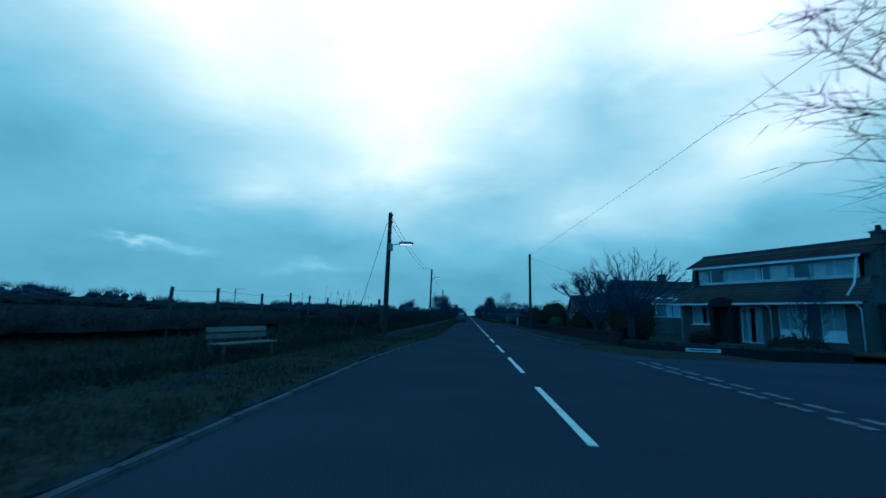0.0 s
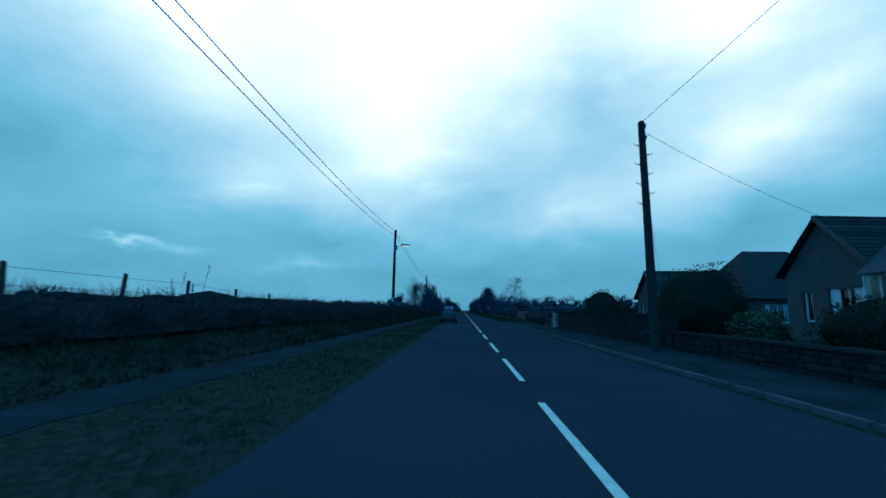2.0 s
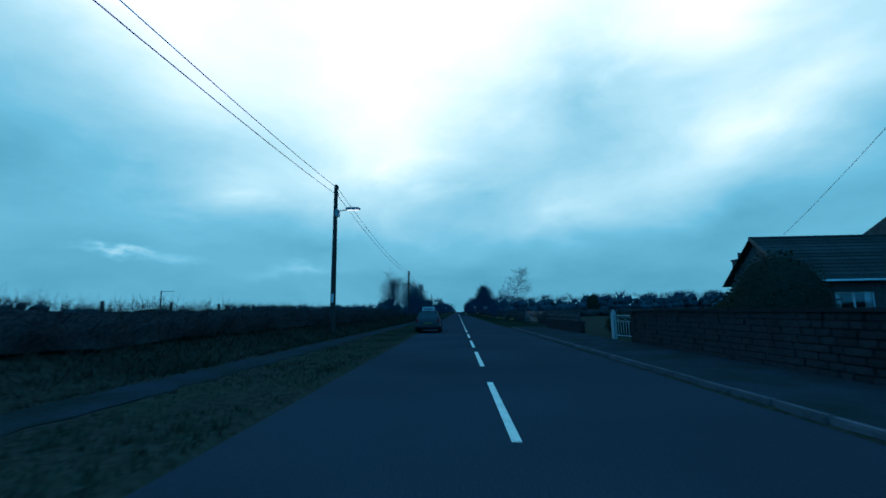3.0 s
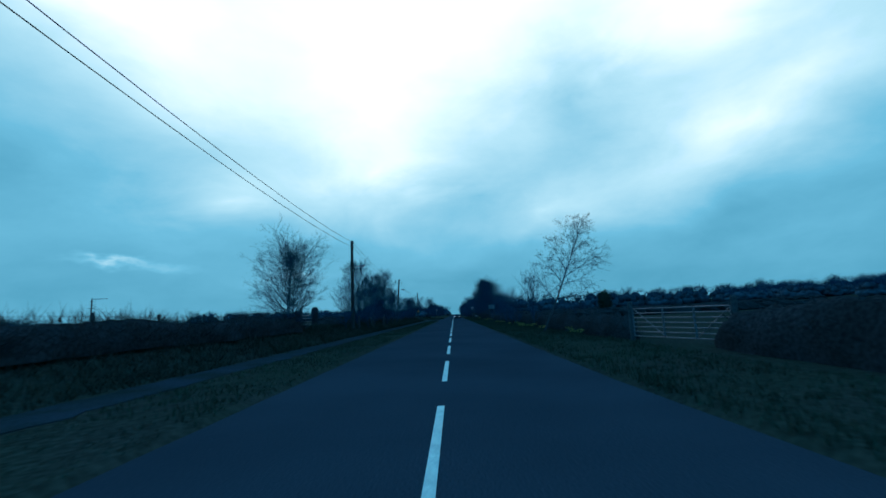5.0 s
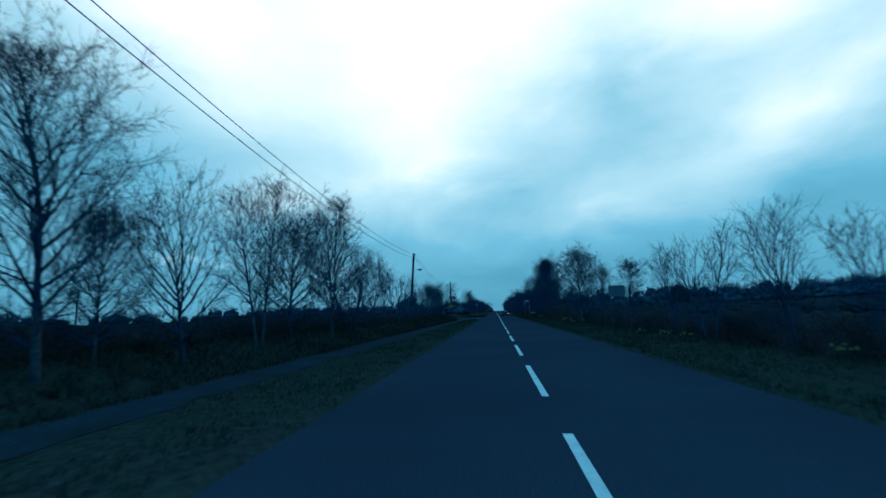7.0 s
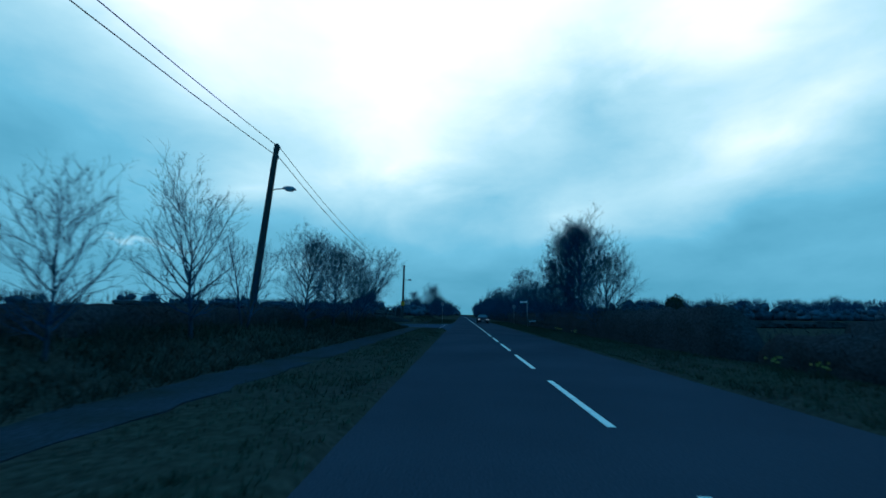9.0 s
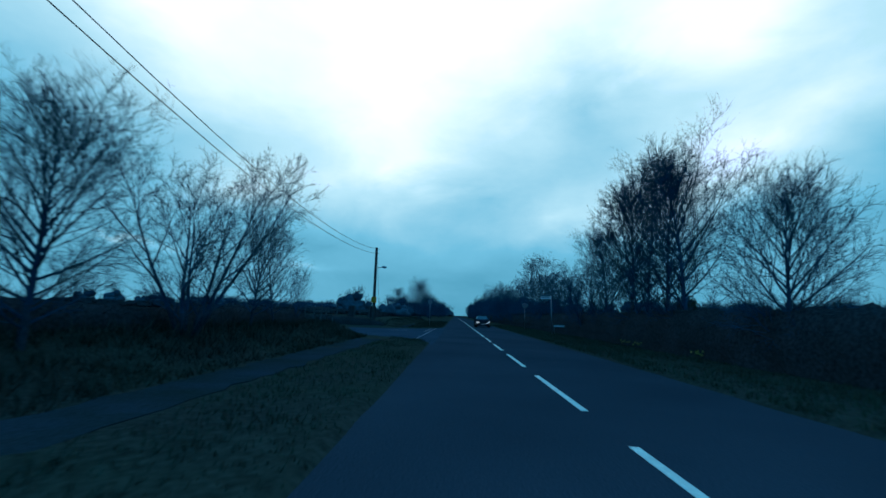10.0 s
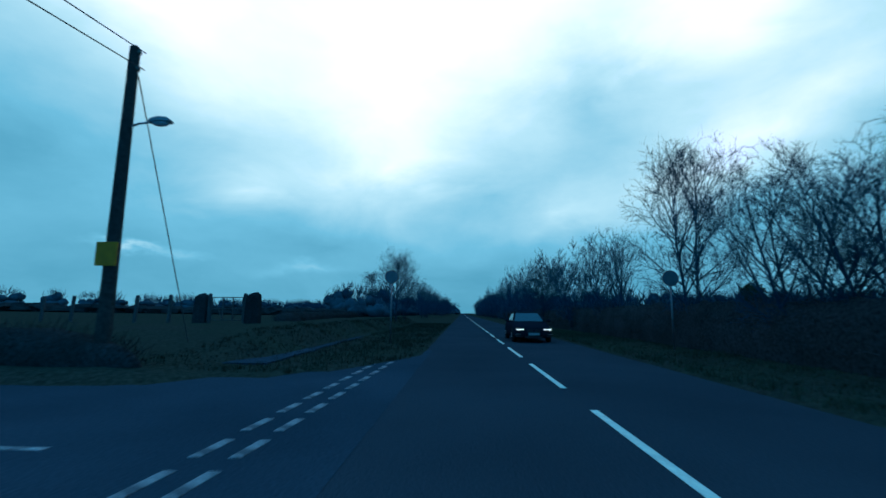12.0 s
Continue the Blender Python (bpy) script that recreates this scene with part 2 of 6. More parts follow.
# ---- building helpers ----
class Shape:
    """Gathers vertices and faces, then makes one mesh of them."""

    def __init__(self):
        self.v, self.f, self.weld = [], [], False

    def add(self, verts, faces):
        o = len(self.v)
        self.v.extend(verts)
        self.f.extend([tuple(i + o for i in q) for q in faces])
        return self

    def box(self, x0, y0, z0, x1, y1, z1, m=None):
        vs = [Vector(p) for p in ((x0, y0, z0), (x1, y0, z0), (x1, y1, z0), (x0, y1, z0), (x0, y0, z1), (x1, y0, z1), (x1, y1, z1), (x0, y1, z1))]
        if m is not None:
            vs = [m @ p for p in vs]
        return self.add([tuple(p) for p in vs], [(0, 3, 2, 1), (4, 5, 6, 7), (0, 1, 5, 4), (1, 2, 6, 5), (2, 3, 7, 6), (3, 0, 4, 7)])

    def prism(self, outline, lo, hi, m):
        """An outline in the plane u, v, pushed from lo to hi along w, then placed by m."""
        k = len(outline)
        vs = [tuple(m @ Vector((u, v, w))) for w in (lo, hi) for u, v in outline]
        fs = [tuple(range(k))[::-1], tuple(range(k, 2 * k))] + [(i, (i + 1) % k, k + (i + 1) % k, k + i) for i in range(k)]
        return self.add(vs, fs)

    def tube(self, pts, radii, sides=6, cap=True):
        pts = [Vector(p) for p in pts]
        o = len(self.v)
        ref = None
        for i, p in enumerate(pts):
            d = (pts[min(i + 1, len(pts) - 1)] - pts[max(i - 1, 0)]).normalized()
            if ref is None:
                ref = d.orthogonal().normalized()
            ref = (ref - d * ref.dot(d)).normalized()
            s = d.cross(ref)
            for k in range(sides):
                a = 2 * math.pi * k / sides
                self.v.append(tuple(p + (ref * math.cos(a) + s * math.sin(a)) * radii[i]))
        for i in range(len(pts) - 1):
            for k in range(sides):
                a, b = o + i * sides + k, o + i * sides + (k + 1) % sides
                self.f.append((a, b, b + sides, a + sides))
        if cap:
            self.f.append(tuple(o + k for k in range(sides))[::-1])
            self.f.append(tuple(o + (len(pts) - 1) * sides + k for k in range(sides)))
        return self

    def blob(self, centre, radii, rough=0.15, seed=0, rings=6, seg=10, flat=None):
        """An uneven rounded mass."""
        o = Vector(centre)
        vs = []
        for i in range(rings + 1):
            th = math.pi * i / rings
            for k in range(seg):
                ph = 2 * math.pi * k / seg
                d = Vector((math.sin(th) * math.cos(ph), math.sin(th) * math.sin(ph), math.cos(th)))
                r = 1 + rough * 2 * noise.noise(d * 1.7 + Vector((seed * 3.1, 0, 0)))
                p = Vector((d.x * radii[0], d.y * radii[1], d.z * radii[2])) * r
                if flat is not None:
                    p.z = max(p.z, flat)
                vs.append(tuple(o + p))
        fs = [(i * seg + k, (i + 1) * seg + k, (i + 1) * seg + (k + 1) % seg, i * seg + (k + 1) % seg) for i in range(rings) for k in range(seg)]
        return self.add(vs, fs)

    def mesh(self, name, mat, smooth=False, bevel=0.0):
        me = bpy.data.meshes.new(name)
        me.from_pydata(self.v, [], self.f)
        me.materials.append(mat)
        if len(self.f) < 6000 and not name.startswith(("side_road", "ground")):     # outward faces
            bm = bmesh.new()
            bm.from_mesh(me)
            bmesh.ops.recalc_face_normals(bm, faces=bm.faces)
            bm.to_mesh(me)
            bm.free()
        if self.weld:
            bm = bmesh.new()
            bm.from_mesh(me)
            bmesh.ops.remove_doubles(bm, verts=bm.verts, dist=0.001)
            bm.to_mesh(me)
            bm.free()
        if bevel:
            bm = bmesh.new()
            bm.from_mesh(me)
            bmesh.ops.bevel(bm, geom=[e for e in bm.edges if e.is_manifold and e.calc_face_angle(0) > 0.6], offset=bevel, segments=2, affect="EDGES", clamp_overlap=True)
            bm.to_mesh(me)
            bm.free()
        if smooth:
            me.shade_smooth()
        return me


def part(name, shape, mat, parent, label="", smooth=False, bevel=0.0, at=None):
    ob = new(name, shape.mesh(name, mat, smooth, bevel))
    ob.parent = parent
    if at is not None:
        ob.matrix_basis = at
    return tagged(ob, label)


def thing(name, m, label, category, group="", kind=""):
    ob = new(name)
    ob.empty_display_size = 0.3
    ob.matrix_basis = m
    return tagged(ob, label, category, group, kind)


def solid(name, shape, mat, label, category, group="", kind="", smooth=False, bevel=0.0, m=None):
    ob = new(name, shape.mesh(name, mat, smooth, bevel))
    if m is not None:
        ob.matrix_basis = m
    return tagged(ob, label, category, group, kind)


def smoothstep(a, b, x):
    t = min(1.0, max(0.0, (x - a) / (b - a)))
    return t * t * (3 - 2 * t)

# ---- ground ----
def left_edge(y):
    return -3.25 - 1.0 * (1 - smoothstep(12, 30, y))


def right_edge(y):
    return 4.1 - 0.5 * smoothstep(20, 30, y) - 0.3 * smoothstep(84, 96, y)


def in_mouth(x, y):
    """Inside one of the two side roads, with their rounded corners."""
    if x < -3:
        a, r = -3.25 - x, 5.0
        c0, c1 = 196.4 + 0.30 * a, 209.4 + 0.29 * a + 0.004 * a * a
        flare = max(0.0, r - math.sqrt(max(0.0, r * r - max(0.0, r - a) ** 2))) if a < r else 0.0
        sweep = max(0.0, 11.0 - math.sqrt(max(0.0, 121.0 - max(0.0, 11.0 - a) ** 2))) if 0 <= a < 11.0 else 0.0
        return c0 - flare < y < c1 + sweep
    a, r = x - 4.0, 4.5
    flare = max(0.0, r - math.sqrt(max(0.0, r * r - max(0.0, r - a) ** 2))) if 0 <= a < r else 0.0
    return 8.4 - flare - 0.05 * a < y < 16.8 + flare + 0.05 * a and x < 70


def ground_z(x, y):
    """Height of the land: level at the road, a bank on the left, lower by the houses."""
    z = 0.025 * noise.noise(Vector((x * 0.7, y * 0.7, 0))) + 0.02 * noise.noise(Vector((x * 2.1, y * 2.1, 4)))
    if left_edge(y) - 0.1 < x < right_edge(y) + 0.1 or in_mouth(x, y):
        return -0.12
    if x < 0:
        side = smoothstep(196, 200, y) * (1 - smoothstep(214, 222, y))
        z += 0.07 + (0.75 - 0.6 * side) * smoothstep(-7.3 - 1.6 * (1 - smoothstep(18, 26, y)), -9.4 - 1.2 * (1 - smoothstep(18, 26, y)), x) + 0.10 * noise.noise(Vector((x * 0.3, y * 0.3, 9))) * smoothstep(-6.8, -9, x)
        z += 0.5 * smoothstep(-30, -90, x) * (1 - side * 0.5)
    else:
        houses = 1 - smoothstep(80, 92, y)
        z += 0.07 - houses * 0.6 * smoothstep(8.5, 14.0, x) * (1 - smoothstep(42, 50, y)) - (1 - houses) * 0.5 * smoothstep(7.5, 14, x)
    far = smoothstep(60, 200, abs(x))
    z += far * 1.6 * noise.noise(Vector((x * 0.009, y * 0.009, 3)))
    z += 5.0 * smoothstep(120, 420, x) + 3.2 * smoothstep(-60, -280, x)
    return z


def spread(near, step, far, growth):
    out, s = [near], step
    while out[-1] < far:
        out.append(out[-1] + s)
        s *= growth
    return out


gx = [-a for a in spread(3.0, 0.35, 3000, 1.075)][::-1] + spread(3.0, 0.35, 3000, 1.075)
gy = [-a for a in spread(32, 4, 2500, 1.3)][::-1] + [float(a) for a in range(-30, 240, 1)] + spread(242, 2, 4000, 1.13)
ground = Shape()
ground.v = [(x, y, ground_z(x, y)) for y in gy for x in gx]
nx = len(gx)
ground.f = [(j * nx + i, j * nx + i + 1, (j + 1) * nx + i + 1, (j + 1) * nx + i) for j in range(len(gy) - 1) for i in range(nx - 1)]
solid("ground", ground, GRASS_SOIL, "rough dark winter grass and pasture", "ground", kind="structure", smooth=True)


def strip(x0, x1, y0, y1, z, thick=0.2, step=1.0, wobble=0.0, seed=0.0):
    """A paved strip between two edges, each a number or a function of y, with a ragged outline."""
    s = Shape()
    n = max(2, int((y1 - y0) / step))
    edge = [e if callable(e) else (lambda y, e=e: e) for e in (x0, x1)]
    for i in range(n + 1):
        y = y0 + (y1 - y0) * i / n
        a, b = [e(y) + wobble * noise.noise(Vector((seed + k * 7, y * 1.3, 0))) for k, e in enumerate(edge)]
        s.v += [(a, y, z - thick), (a, y, z), (b, y, z), (b, y, z - thick)]
        if i:
            p, q = 4 * (i - 1), 4 * i
            s.f += [(p + k, q + k, q + k + 1, p + k + 1) for k in range(3)] + [(p + 3, q + 3, q, p)]
    s.f += [(0, 1, 2, 3), (4 * n + 3, 4 * n + 2, 4 * n + 1, 4 * n)]
    return s


solid("road", strip(left_edge, right_edge, -30, 300, 0.0, 0.25, 1.0, 0.06), ASPHALT, "worn dark grey asphalt road", "road", kind="structure")
solid("road_far", strip(-3.25, 3.3, 300, 2600, 0.0, 0.25, 20.0), ASPHALT, "worn dark grey asphalt road running straight ahead", "road", kind="structure")


def side_road(x0, x1, y0, y1, z=0.004):
    """A side road's surface, cut to its mouth."""
    s = Shape()
    st = 0.5
    for i in range(int((x1 - x0) / st)):
        for j in range(int((y1 - y0) / st)):
            x, y = x0 + i * st, y0 + j * st
            if any(in_mouth(x + u, y + v) for u in (-0.4, 0.25, 0.9) for v in (-0.4, 0.25, 0.9)):
                s.add([(x, y, z), (x + st, y, z), (x + st, y + st, z), (x, y + st, z)], [(0, 1, 2, 3)])
    return s


SIDE_TAR = material("side_road_tarmac", (0.028, 0.047, 0.060), 0.85, 0.3, 30.0, 0.35, 0.4, second=(0.020, 0.035, 0.045), mix=0.9)
solid("side_road_left", side_road(-60, -3.0, 186, 228), SIDE_TAR, "pale worn tarmac side road joining the main road", "road", kind="structure")
solid("side_road_right", side_road(4.0, 50, -6, 30), SIDE_TAR, "worn tarmac side road beside the corner house", "road", kind="structure")
solid("footpath", strip(-6.95, -5.75, 24, 193, 0.085, 0.2, 0.5, 0.3, 3.0), PATH_TAR, "narrow worn tarmac footpath in the grass verge", "footpath", kind="structure")
solid("footpath_near", strip(lambda y: left_edge(y) - 2.6, lambda y: left_edge(y) - 0.15, 2, 24.2, 0.06, 0.2, 0.5, 0.2, 5.0), PATH_TAR, "worn tarmac footway behind the kerb", "footpath", kind="structure")
solid("footpath_far", strip(lambda y: -8.0 - 0.036 * (y - 214), lambda y: -6.8 - 0.036 * (y - 214), 215.4, 300, 0.115, 0.12, 1.0, 0.14, 6.0), SIDE_TAR, "narrow pale tarmac footpath in the grass verge", "footpath", kind="structure")
solid("pavement_right", strip(lambda y: right_edge(y) + 0.16, lambda y: 6.1, 24, 86, 0.10, 0.2, 1.0, 0.0, 7.0), PATH_TAR, "dark tarmac pavement along the garden walls", "pavement", kind="structure")

# centre line: marks of four metres with two metres between them
DASH_PHASE = [(0, 3.4), (35, 5.0), (53, 5.3), (66, 6.6), (73, 6.6), (105, 9.2), (118, 10.3), (131, 10.7), (157, 13.0), (170, 13.4), (187, 13.0), (205, 12.9), (240, 12.5), (2000, 12.5)]


def dash_phase(y):
    for (a, p), (b, q) in zip(DASH_PHASE, DASH_PHASE[1:]):
        if y < b:
            return p + (q - p) * (y - a) / (b - a)
    return q


def marking(name, w, l, mat, label):
    return Shape().box(-w / 2, -l / 2, -0.02, w / 2, l / 2, 0.004).mesh(name, mat)


dash_mesh = marking("centre_mark", 0.11, 4.0, PAINT_WHITE, "")
for k in range(-4, 90):
    far_end = 6 * k + 3.4
    for _ in range(4):
        far_end = 6 * k + dash_phase(max(0.0, far_end))
    ob = new("centre_mark", dash_mesh)
    ob.location = (0, far_end - 2.0, 0.002)
    tagged(ob, "white painted centre mark on the asphalt road", "road marking", "centre marks", "structure")
PAINT_RUBBED = material("rubbed_road_paint", (0.26, 0.26, 0.25), 0.8, 0.5, 16.0, 3.0, 0.2, second=(0.07, 0.075, 0.08), mix=1.0)
give_mesh = marking("give_way_mark", 0.12, 0.62, PAINT_RUBBED, "")
edge_mesh = marking("edge_mark", 0.11, 1.1, PAINT_RUBBED, "")
PAINT_FAINT = material("flaking_road_paint", (0.20, 0.20, 0.20), 0.8, 0.5, 14.0, 4.0, 0.2, second=(0.05, 0.052, 0.055), mix=1.0)
old_mesh = marking("worn_give_way_mark", 0.16, 0.7, PAINT_FAINT, "")
for k in range(10):
    for row, x in enumerate((-3.85, -4.25)):
        ob = new("give_way_mark", give_mesh)
        ob.matrix_basis = pose(x - 0.02 * (11 - k), 207.8 + 0.98 * k, 0.006, 0, 0, -3)
        tagged(ob, "worn white broken give way mark across the side road", "road marking", "give way marks", "structure")
for k in range(12):
    ob = new("edge_mark", edge_mesh)
    ob.matrix_basis = pose(-4.3 + 0.018 * 1.45 * k, 190.5 + 1.45 * k, 0.009, 0, 0, -1)
    tagged(ob, "worn white broken edge mark at the junction", "road marking", "edge marks", "structure")
for k in range(9):
    for x in (4.05, 4.5):
        ob = new("worn_give_way_mark", old_mesh)
        ob.matrix_basis = pose(x + 0.02 * k, 6.4 + 1.15 * k, 0.007, 0, 0, 2)
        tagged(ob, "worn flaking give way mark at the corner", "road marking", "old give way marks", "structure")
ob = solid("side_road_line", Shape().box(-7.9, 208.6, -0.02, -6.1, 208.7, 0.009), PAINT_RUBBED, "thin white centre line on the side road", "road marking", kind="structure")

# kerbs: single stones along the right pavement, and the left footway near the junction
kerb_mesh = Shape().box(-0.065, -0.455, -0.15, 0.065, 0.455, 0.115).mesh("kerb_stone", KERB, bevel=0.018)
kerb_right = thing("kerb_right", pose(0, 0, 0), "grey concrete kerb stones along the pavement", "kerb", kind="structure")
kerb_left = thing("kerb_left", pose(0, 0, 0), "low grey concrete kerb stones along the footway", "kerb", kind="structure")
for k in range(68):
    y = 23.5 + 0.93 * k
    ob = new("kerb_stone", kerb_mesh)
    ob.parent, ob.matrix_basis = kerb_right, pose(right_edge(y) + 0.1, y, 0.004 * math.sin(k * 2.1), 0, 0, 0.4 * math.sin(k * 1.7))
for k in range(26):
    y = 3.0 + 0.93 * k
    ob = new("kerb_stone", kerb_mesh)
    ob.parent, ob.matrix_basis = kerb_left, pose(left_edge(y) - 0.06, y, -0.06 + 0.005 * math.sin(k * 2.1), 0, 0, 2 * smoothstep(12, 18, y) * (1 - smoothstep(25, 29, y)) * -1)


# ---- telegraph poles and wires ----
LIT = glow_material("lit_lantern", (0.85, 0.95, 1.0), 0.9)
LENS = material("lantern_bowl", (0.35, 0.36, 0.36), 0.3, 0.1, 8.0, 2.0, 0.0)
INSULATOR = material("ceramic_insulator", (0.12, 0.08, 0.06), 0.25, 0.1, 5.0, 1.0, 0.0)
PLATE_YELLOW = material("yellow_plate", (0.62, 0.15, 0.0), 0.6, 0.1, 6.0, 2.0, 0.0)
PLATE_PALE = material("pale_plate", (0.46, 0.46, 0.44), 0.6, 0.1, 6.0, 2.0, 0.0)


def pole(x, y, height, label, lamp=None, lean=0.0, steps=0, plates=(), foot=(0.0, 0.0)):
    """A pole whose top stands at x, y, height; lean is its slant along x in degrees."""
    bx = x - math.tan(radians(lean)) * height
    g = ground_z(bx, y) - 0.4
    p = thing("telegraph_pole", pose(bx, y, g, 0, lean, 0), label, "telegraph pole", "poles along the road")
    h = (height - g) / math.cos(radians(lean))
    part("pole_shaft", Shape().tube([(0, 0, 0), (0, 0, h * 0.35), (0, 0, h * 0.7), (0, 0, h - 0.06), (0, 0, h)], [0.165, 0.15, 0.13, 0.115, 0.07], 12), WOOD_POLE, p, smooth=False)
    for k, (dx, dz) in enumerate(((0.12, -0.18), (0.12, -0.62))):
        ins = part("insulator", Shape().tube([(dx, 0, h + dz - 0.07), (dx, 0, h + dz), (dx, 0, h + dz + 0.05), (dx, 0, h + dz + 0.1)], [0.035, 0.06, 0.055, 0.03], 8), INSULATOR, p, "brown ceramic insulator", smooth=True)
        part("bracket", Shape().box(-0.02, -0.02, -0.02, dx, 0.02, 0.015).box(dx - 0.01, -0.01, -0.02, dx + 0.01, 0.01, 0.1), STEEL, ins, at=pose(0, 0, h + dz - 0.12))
    if lamp:
        style, lz = lamp
        zl = lz - g
        reach = 1.35 if style == "long" else 0.75
        arm = part("lamp_arm", Shape().tube([(0.1, 0, zl - 0.12), (reach * 0.4, 0, zl - 0.04), (reach, 0, zl)], [0.028, 0.028, 0.024], 8), LAMP_GREY, p, "grey steel lamp bracket", smooth=True)
        if style == "long":
            part("control_box", Shape().box(-0.02, -0.13, zl - 0.45, 0.24, 0.13, zl - 0.02), LAMP_GREY, p, "grey lamp control box", bevel=0.015)
            prof = [(0.62, -0.03), (0.72, -0.07), (1.3, -0.075), (1.52, -0.03), (1.52, 0.02), (1.3, 0.085), (0.75, 0.08), (0.62, 0.03)]
            part("lantern", Shape().prism([(u, v + zl + 0.04) for u, v in prof], -0.12, 0.12, Matrix(((1, 0, 0, 0), (0, 0, 1, 0), (0, 1, 0, 0), (0, 0, 0, 1)))), LAMP_GREY, arm, "grey lantern casing", bevel=0.015)
            part("lamp_lens", Shape().box(0.72, -0.10, zl - 0.075, 1.42, 0.10, zl - 0.04), LIT, arm, "lit white lantern bowl", bevel=0.012)
        else:
            prof = [(0.55, -0.02), (0.62, 0.06), (0.8, 0.11), (1.02, 0.09), (1.12, 0.02), (1.1, -0.03)]
            part("lantern", Shape().prism([(u, v + zl) for u, v in prof], -0.11, 0.11, Matrix(((1, 0, 0, 0), (0, 0, 1, 0), (0, 1, 0, 0), (0, 0, 0, 1)))), LAMP_GREY, arm, "grey lantern casing", bevel=0.02)
            part("lamp_lens", Shape().blob((0.86, 0, zl - 0.03), (0.22, 0.09, 0.09), 0.0, 0, 6, 10), LENS, arm, "unlit lantern bowl", smooth=True)
    for k in range(steps):
        sgn = 1 if k % 2 else -1
        z = h - 0.9 - 0.36 * k
        part("step_iron", Shape().tube([(0.08 * sgn, 0, z), (0.3 * sgn, 0, z), (0.3 * sgn, 0, z + 0.06)], [0.012, 0.012, 0.012], 6).tube([(0.1 * sgn, 0, z - 0.12), (0.22 * sgn, 0, z)], [0.01, 0.01], 6), STEEL, p, "steel climbing iron")
    for z, w, t, mat, lab in plates:
        part("plate", Shape().box(-w / 2, -0.19, z - g - t / 2, w / 2, -0.165, z - g + t / 2), mat, p, lab)
    return p


POLE_LABEL = "dark creosoted wooden telegraph pole with a street lamp"
pole(-6.34, 27.4, 7.6, POLE_LABEL, ("long", 5.65), 0.4)
pole(-7.85, 77.1, 9.2, POLE_LABEL, ("long", 7.65), 0.6, plates=[(2.3, 0.16, 0.5, PLATE_PALE, "small pale plate")])
pole(5.3, 49.8, 8.3, "dark wooden telegraph pole with climbing irons", None, -0.7, steps=7)
pole(-8.5, 123.8, 8.25, POLE_LABEL, ("short", 5.95), 0.0)
pole(-10.08, 171.4, 8.6, POLE_LABEL, ("short", 6.65), 4.2)
pole(-10.03, 214.0, 7.95, "dark wooden telegraph pole with a lamp and yellow plate", ("short", 5.95), 0.0, plates=[(2.7, 0.5, 0.55, PLATE_YELLOW, "yellow metal notice plate")])
pole(8.6, -22.0, 9.0, "dark wooden telegraph pole beside the corner", None, 0.0)


def cable(a, b, sag, r=0.015, label="thin overhead wire sagging between two poles"):
    a, b = Vector(a), Vector(b)
    pts = [a.lerp(b, i / 14) - Vector((0, 0, 4 * sag * (i / 14) * (1 - i / 14))) for i in range(15)]
    return solid("overhead_wire", Shape().tube(pts, [r] * 15, 5), WIRE, label, "wire", "overhead wires")


SPANS = [(-6.26, 27.4, 7.3), (-7.73, 77.1, 8.95), (-8.38, 123.8, 8.05), (-9.96, 171.4, 8.4), (-9.74, 214.0, 7.75)]
for a, b, sag in zip(SPANS, SPANS[1:], (0.75, 0.78, 0.9, 1.5)):
    for dz in (0.0, -0.44):
        cable((a[0], a[1], a[2] + dz), (b[0], b[1], b[2] + dz), sag)
cable((5.2, 49.8, 8.15), (8.65, -22.0, 8.85), 0.6, 0.008)
cable((5.2, 49.8, 8.1), (16.2, 74.0, 5.0), 0.3, 0.008, "thin telephone wire running to a house")
cable((5.2, 49.8, 8.0), (16.6, 55.0, 5.4), 0.25, 0.008, "thin telephone wire running to a house")
for (x, y, z), (u, v, w) in (((-6.5, 27.3, 6.9), (-6.75, 21.0, 0.2)), ((-9.95, 214.1, 7.2), (-9.9, 217.0, 0.5))):
    solid("stay_wire", Shape().tube([(x, y, z), (u, v, w)], [0.014, 0.014], 6), WIRE, "taut steel stay wire bracing a pole", "wire")


# ---- trees ----
def axis(rnd, pos, d, length, segs, up, jitter, droop=0.0):
    """The line of a limb: it sets out along d and turns up (or hangs over) on the way."""
    pts = [pos]
    for i in range(segs):
        f = (i + 1) / segs
        d = (d + Vector((rnd.gauss(0, jitter), rnd.gauss(0, jitter), rnd.gauss(0, jitter * 0.6) + up / segs - droop * f * f / segs * 2))).normalized()
        pos = pos + d * (length / segs)
        pts.append(pos)
    return pts


def along(pts, f):
    """The point and the direction at the share f of a line."""
    k = len(pts) - 1
    i = min(int(f * k), k - 1)
    return pts[i].lerp(pts[i + 1], f * k - i), (pts[i + 1] - pts[i]).normalized()


def fork(rnd, d, angle, spin):
    side = Matrix.Rotation(spin, 3, d) @ d.orthogonal().normalized()
    return (d * math.cos(angle) + side * math.sin(angle)).normalized()


def sprig(s, p, q, r):
    """The finest twig: a thin straight spike."""
    d = q - p
    u = d.orthogonal().normalized() * r
    v = d.cross(u).normalized() * r
    o = len(s.v)
    s.v += [tuple(p + u), tuple(p - u * 0.5 + v * 0.87), tuple(p - u * 0.5 - v * 0.87), tuple(q)]
    s.f += [(o, o + 1, o + 3), (o + 1, o + 2, o + 3), (o + 2, o, o + 3)]


